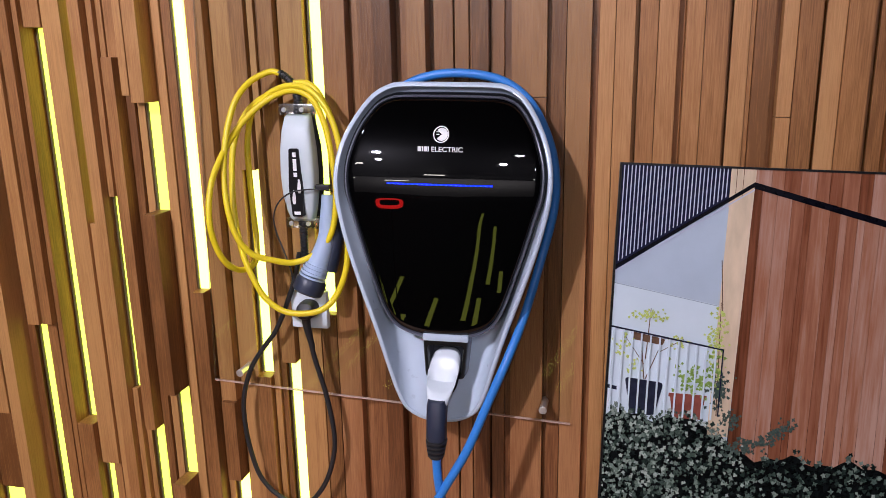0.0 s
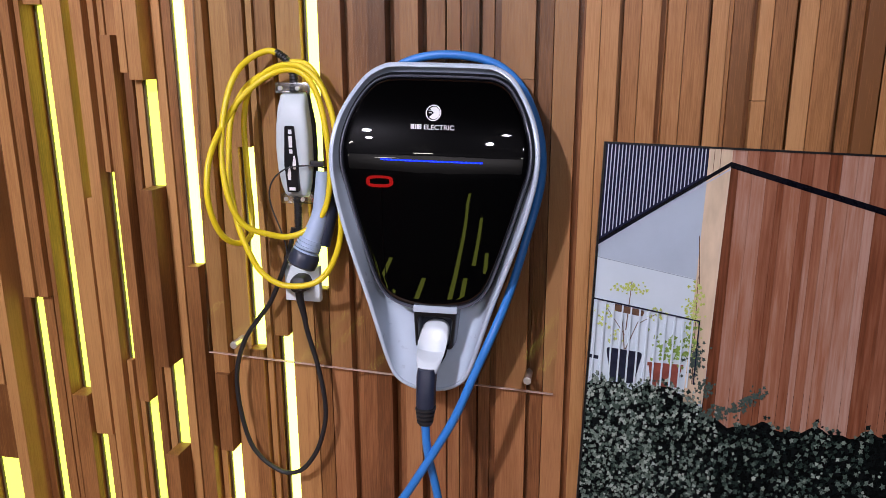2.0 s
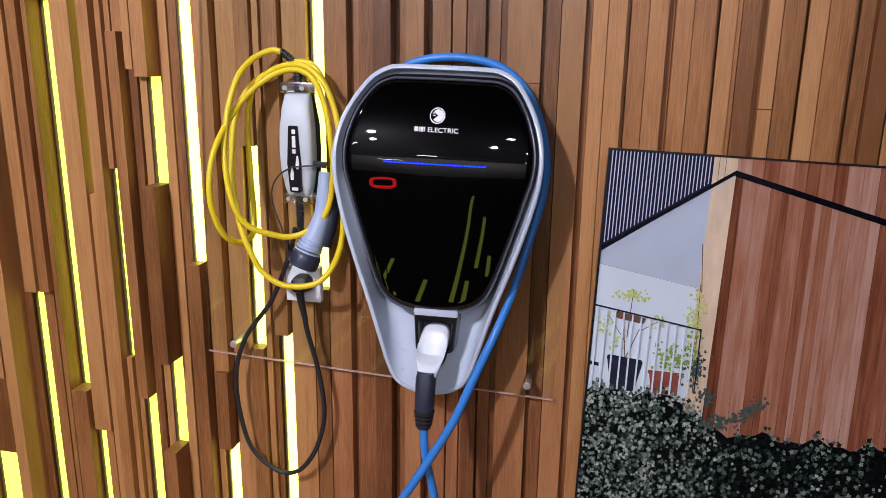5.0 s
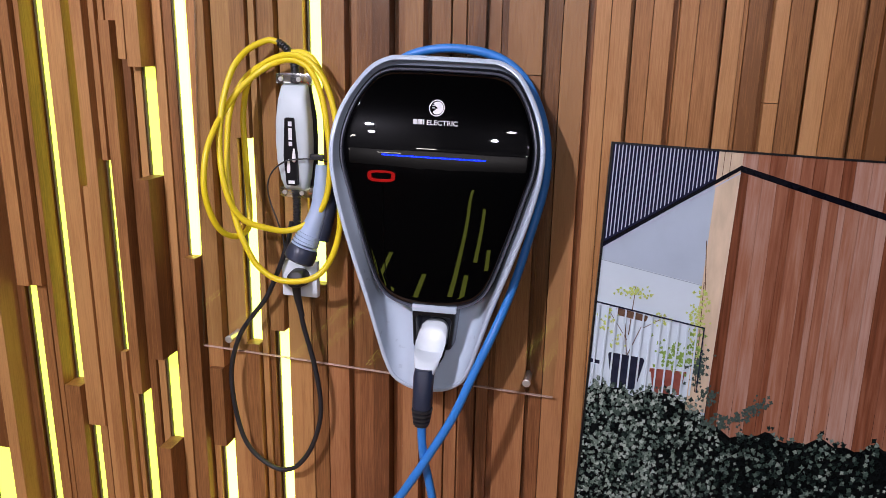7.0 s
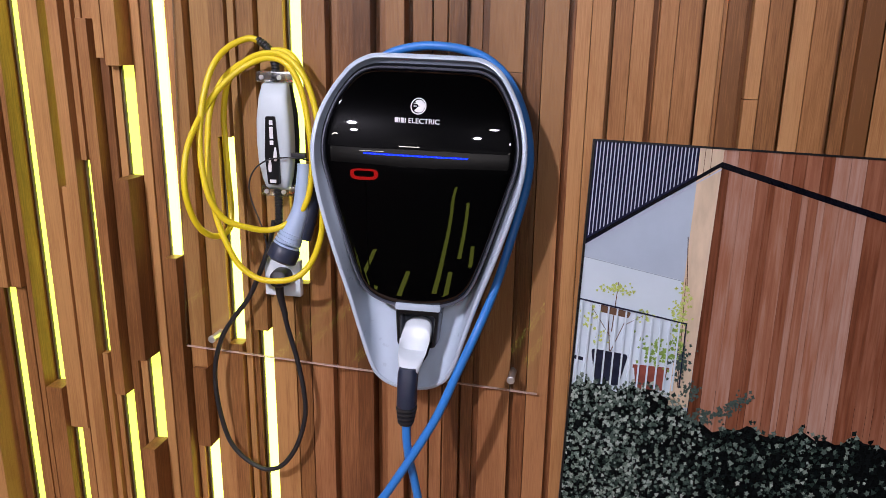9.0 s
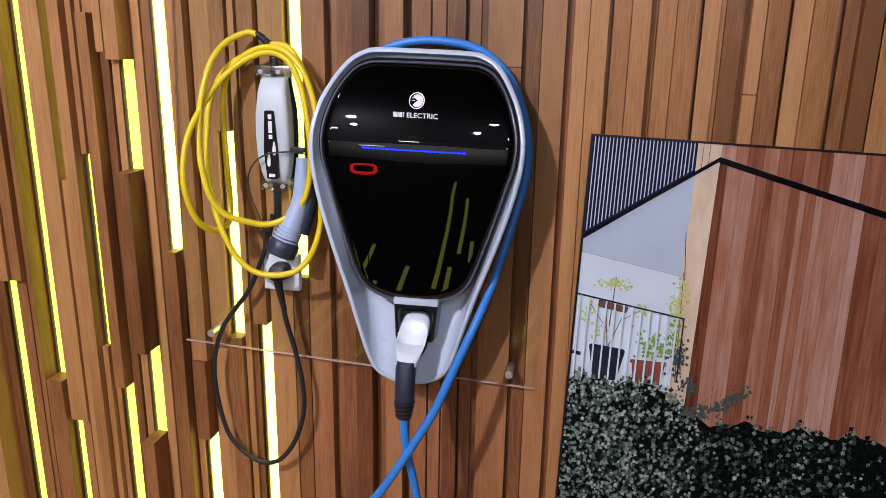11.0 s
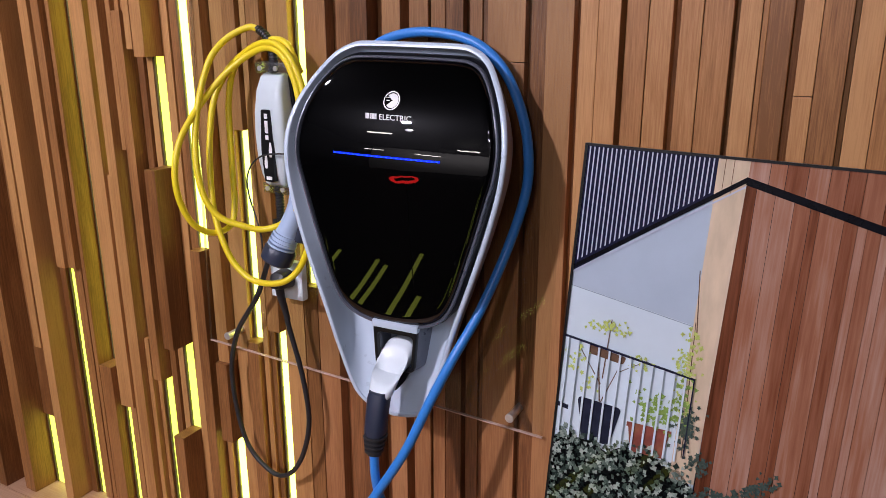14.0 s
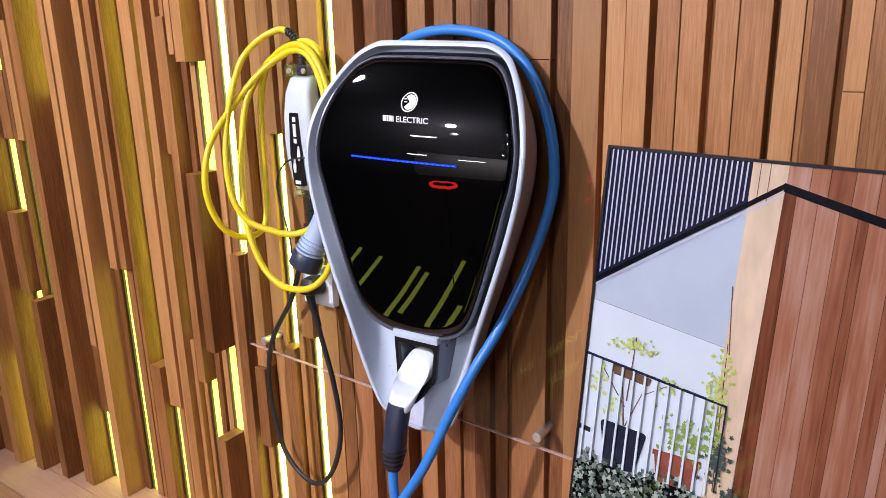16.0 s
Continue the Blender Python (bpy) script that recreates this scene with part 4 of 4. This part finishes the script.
# ---- lamps and the far side of the room, seen in the reflections, and the added fill spot ----
for eye, target, watts, degrees in SPOTS:
    lamp = thing("spotlight", "black ceiling spotlight with a bright lens", "spotlight", "ceiling spotlights")
    e, d = Vector(eye), (Vector(target) - Vector(eye)).normalized()
    body = bmesh.new()
    add_tube(body, [e - d * 0.16, e - d * 0.155, e - d * 0.03, e - d * 0.012], lambda t: 0.05 if t > 0.1 else 0.04, 20)
    part("barrel", body, M_BLACK, lamp, smooth=True)
    part("stem", tube_bm([e - d * 0.12, (e.x - d.x * 0.12, e.y - d.y * 0.12, 3.1)], 0.008, 8), M_BLACK, lamp)
    lens = bmesh.new()
    add_tube(lens, [e - d * 0.012, e - d * 0.004, e + d * 0.010, e + d * 0.020, e + d * 0.024], lambda t: 0.046 * math.sqrt(max(0.02, 1 - t ** 2.2)), 20)
    part("lens", lens, M_LAMP, lamp, smooth=True)
for x, y, z, ln in ((-0.84, -4.8, 2.82, 0.5), (-2.34, -3.02, 2.85, 0.5), (-1.70, -4.6, 2.2, 0.6), (1.7, -4.4, 2.6, 0.4), (-3.0, -4.5, 2.3, 0.5)):
    lamp = thing("pendant_bar", "white linear pendant lamp hanging from dark ceiling", "pendant lamp", "pendant lamps")
    part("diffuser", box_bm(x - ln / 2, x + ln / 2, y - 0.03, y + 0.03, z, z + 0.035, bevel=0.004), M_LAMP, lamp, "glowing white diffuser")
    for dx in (-0.4, 0.4):
        part("wire", tube_bm([(x + dx * ln, y, z + 0.03), (x + dx * ln, y, 3.1)], 0.003, 6), M_BLACK, lamp)
sign = thing("red_ring_light", "red glowing oval ring light on a dark stand", "light")
ring_line = [Vector((-0.845 + 0.092 * math.copysign(abs(math.cos(a)) ** 0.6, math.cos(a)), -0.30 - 0.02 * math.cos(a), 0.700 + 0.045 * math.copysign(abs(math.sin(a)) ** 0.6, math.sin(a)))) for a in (2 * math.pi * k / 40 for k in range(41))]
bm = bmesh.new()
add_tube(bm, ring_line, 0.016, 8, False)
part("ring", bm, M_RED, sign, "red glowing ring")
part("stand", box_bm(-0.849, -0.841, -0.329, -0.321, 0.0, 0.655, bevel=0.002), M_BLACK, sign)
for x0, y0, x1, y1 in ((-2.05, -0.66, -2.00, -0.30), (-1.75, -0.63, -1.72, -0.14), (-1.30, -0.63, -1.29, 0.12), (-1.19, -0.57, -1.20, 0.02), (-0.905, -0.84, -0.95, 0.08), (-0.78, -0.23, -0.81, 0.08),
                       (-0.53, -0.50, -0.58, -0.08), (-0.15, -0.49, -0.225, -0.05), (0.04, -2.24, -0.30, -0.17), (0.14, -1.62, -0.05, -0.71), (0.11, -0.91, 0.04, -0.56)):
    st = thing("floor_light_strip", "lime light strip set flush in dark floor", "light", "floor light strips")
    run = math.hypot(x1 - x0, y1 - y0)
    b = box_bm(-0.019, 0.019, 0, run, 0.0, 0.006)
    bmesh.ops.transform(b, matrix=pose(x0, y0, 0.0, 0, 0, math.degrees(math.atan2(x0 - x1, y1 - y0))), verts=b.verts)
    part("diffuser", b, M_FLOORGLOW, st)

# ---- slats of the feature wall ----
TOP, FOOT = 3.0, 0.06
SLAT_MESH = {}


def slat(x0, x1, front, z0=FOOT, z1=TOP, material=None, name="slat"):
    """One upright timber piece from the backing forward to front."""
    dy = bend((x0 + x1) / 2)
    w, d, h = round(x1 - x0, 4), round(1.468 - front, 4), round(z1 - z0, 4)
    key = (w, d, h, material.name)
    if key not in SLAT_MESH:
        SLAT_MESH[key] = mesh_of(name, box_bm(-w / 2, w / 2, -d, 0, -h / 2, h / 2, bevel=0.0011), material)
    ob = new(name, SLAT_MESH[key])
    ob.parent = wall_north
    ob.location = ((x0 + x1) / 2, 1.468 + dy, (z0 + z1) / 2)
    return ob


def light_strip(x0, x1, z0, z1, deep=LIT):
    """A glowing diffuser in its channel; deep is the depth of its face."""
    y = (deep if x0 < -0.95 else LIT + 0.012) + bend((x0 + x1) / 2)
    st = thing("light_strip", "glowing lime-white light strip between timber slats", "light strip", "wall light strips")
    part("diffuser", box_bm(x0 + 0.0075, x1 - 0.0022, y, y + 0.012, z0 + 0.001, z1 - 0.001), M_GLOW if x0 > -1.06 else M_GLOWFAR, st, "glowing lime diffuser")
    part("profile", box_bm(x0 + 0.0025, x0 + 0.0066, y - 0.004, y + 0.024, z0 + 0.001, z1 - 0.001), M_PROFILE, st, "bronze profile")


# channels between slats: edges, then pieces: ("lit", z0, z1) or (front, z0, z1)
CHANNELS = [
    (-2.028, -1.967, [("lit", 0.26, 0.89), (1.41, 0.89, TOP), (1.40, FOOT, 0.26)]),
    (-1.885, -1.830, [("lit", FOOT, 0.42), (1.42, 0.42, TOP)]),
    (-1.785, -1.734, [(1.42, FOOT, 0.20), ("lit", 0.20, 0.64), (1.39, 0.64, 0.876), ("lit", 0.876, 1.078), (1.42, 1.078, 1.264), ("lit", 1.264, 2.2), (1.41, 2.2, TOP)]),
    (-1.712, -1.678, [(1.366, FOOT, 0.628), ("lit", 0.628, 1.078), (1.41, 1.078, TOP)]),
    (-1.655, -1.624, [(1.42, FOOT, 0.77), ("lit", 0.77, 1.243), (1.42, 1.243, 1.39), (1.366, 1.39, TOP)]),
    (-1.574, -1.505, [("lit", FOOT, 0.287), (1.42, 0.287, 1.197), ("lit", 1.197, 2.3), (1.41, 2.3, TOP)]),
    (-1.503, -1.474, [(1.425, FOOT, 0.523), (1.372, 0.523, TOP)]),
    (-1.414, -1.380, [("lit", FOOT, 0.750), (1.395, 0.750, TOP)]),
    (-1.379, -1.350, [(1.412, FOOT, 0.750), (1.398, 0.750, TOP)]),
    (-1.3345, -1.2885, [(1.405, FOOT, 0.480), ("lit", 0.480, 1.453, 1.455), (1.418, 1.453, TOP)]),
    (-1.2870, -1.2605, [("lit", FOOT, 0.362)]),
    (-1.2380, -1.2145, [(1.415, FOOT, 1.0), ("lit", 1.0, 2.3, 1.450), (1.41, 2.3, TOP)]),
    (-1.183, -1.167, [(1.412, FOOT, 0.576), ("lit", 0.576, 1.064), (1.415, 1.064, TOP)]),
    (-1.151, -1.122, [("lit", FOOT, 0.470), (1.395, 0.470, 1.384), (1.424, 1.384, TOP)]),
    (-1.077, -1.042, [(1.366, FOOT, 0.336), ("lit", 0.336, 0.580), (1.366, 0.580, 1.030), ("lit", 1.030, 1.284), (1.375, 1.284, TOP)]),
    (-0.990, -0.958, [(1.398, FOOT, 0.838), ("lit", 0.838, 2.3), (1.40, 2.3, TOP)]),
    (-0.937, -0.901, [("lit", FOOT, 0.347), (1.396, 0.347, 0.56), (1.408, 0.56, TOP)]),
    (-0.843, -0.806, [(1.409, FOOT, 0.630), ("lit", 0.630, 1.131), (1.412, 1.131, TOP)]),
    (-0.772, -0.736, [("lit", FOOT, 0.672), (1.407, 0.672, TOP)]),
    (-0.672, -0.634, [(1.420, FOOT, 0.795), ("lit", 0.795, 2.2), (1.408, 2.2, TOP)]),
]
for x0, x1, pieces in CHANNELS:
    for front, z0, z1, *deep in pieces:
        if front == "lit":
            light_strip(x0, x1, z0, z1, *deep)
        else:
            slat(x0 + 0.0006, x1 - 0.0006, front, z0, z1, M_SLAT)
# full-height slats: left edge, right edge, front
SLATS = [
    (-1.965, -1.927, 1.40), (-1.925, -1.887, 1.366), (-1.828, -1.787, 1.368), (-1.732, -1.714, 1.415), (-1.676, -1.657, 1.42), (-1.622, -1.600, 1.374), (-1.598, -1.576, 1.368),
    (-1.472, -1.440, 1.370), (-1.438, -1.416, 1.424), (-1.3485, -1.3355, 1.410), (-1.2140, -1.1842, 1.398), (-1.166, -1.1525, 1.424), (-1.120, -1.100, 1.424), (-1.041, -1.017, 1.426), (-1.015, -0.992, 1.43),
    (-0.956, -0.939, 1.430), (-0.899, -0.872, 1.434), (-0.870, -0.845, 1.426), (-0.804, -0.789, 1.424), (-0.787, -0.774, 1.432), (-0.734, -0.706, 1.426), (-0.704, -0.674, 1.420),
]
for x0, x1, front in SLATS:
    slat(x0, x1, front, material=M_SLAT)
for x0, x1, front, z0, z1 in ((-1.2600, -1.2390, 1.418, FOOT, 0.365), (-1.2870, -1.2390, 1.413, 0.365, TOP), (-1.098, -1.079, 1.428, FOOT, 1.30), (-1.098, -1.079, 1.376, 1.30, TOP)):
    slat(x0, x1, front, z0, z1, M_SLAT)
x = -2.030
while x > -3.9:
    slat(x - 0.040, x, 1.36, material=M_SLAT)
    slat(x - 0.078, x - 0.041, 1.41, material=M_SLAT)
    x -= 0.080
# behind and beside the charger: left edge, right edge, front, height of a butt joint or None
PLANKS = [
    (-0.6325, -0.5795, 1.420, None), (-0.578, -0.555, 1.446, None), (-0.553, -0.518, 1.424, None), (-0.516, -0.477, 1.412, None), (-0.475, -0.446, 1.448, None),
    (-0.444, -0.404, 1.414, None), (-0.402, -0.388, 1.448, None), (-0.386, -0.346, 1.416, None), (-0.344, -0.315, 1.424, None), (-0.307, -0.272, 1.412, None),
    (-0.270, -0.242, 1.428, None), (-0.226, -0.155, 1.416, 1.288), (-0.147, -0.118, 1.424, None), (-0.116, -0.068, 1.414, None), (-0.053, -0.0236, 1.402, None), (-0.0224, 0.0135, 1.400, None), (0.0215, 0.0555, 1.409, None), (0.0566, 0.0930, 1.411, None),
    (0.1065, 0.1395, 1.402, None), (0.1405, 0.1830, 1.404, None), (0.1905, 0.2215, 1.414, None), (0.2222, 0.2303, 1.417, None), (0.2311, 0.2650, 1.412, None), (0.2770, 0.3030, 1.408, 1.248), (0.3041, 0.3425, 1.404, None),
    (0.3505, 0.3845, 1.412, None), (0.3855, 0.4310, 1.408, None), (0.4425, 0.4680, 1.420, None), (0.4690, 0.5050, 1.402, None), (0.510, 0.551, 1.41, None), (0.552, 0.590, 1.408, None), (0.604, 0.640, 1.40, 1.34), (0.641, 0.672, 1.404, None),
]
random.seed(21)
x = 0.684
while x < 3.0:
    w = random.choice((0.066, 0.074, 0.082))
    PLANKS.append((x, x + w, random.choice((1.40, 1.408, 1.415)), None))
    x += w + random.choice((0.004, 0.013))
for x0, x1, front, joint in PLANKS:
    timber = M_PLANK if x0 > -0.06 else M_CENTRE
    if joint:
        slat(x0, x1, front, FOOT, joint - 0.0006, timber)
        slat(x0, x1, front, joint + 0.0006, TOP, timber)
    else:
        slat(x0, x1, front, material=timber)
# recessed boards behind the wider joints
edges = sorted((x0, x1) for x0, x1, _, _ in PLANKS)
for (_, a), (c, _) in zip(edges, edges[1:]):
    if c - a > 0.005:
        slat(a + 0.0006, c - 0.0006, 1.432, material=M_PLANK if a > -0.06 else M_CENTRE, name="joint_board")
# boards of the plinth
y = 0.30
while y < 1.40:
    ob = part("floor_board", box_bm(-4.1, 2.8, y, y + 0.118, 0.016, FOOT - 0.001, bevel=0.0015), M_FLOOR, plinth)
    y += 0.120
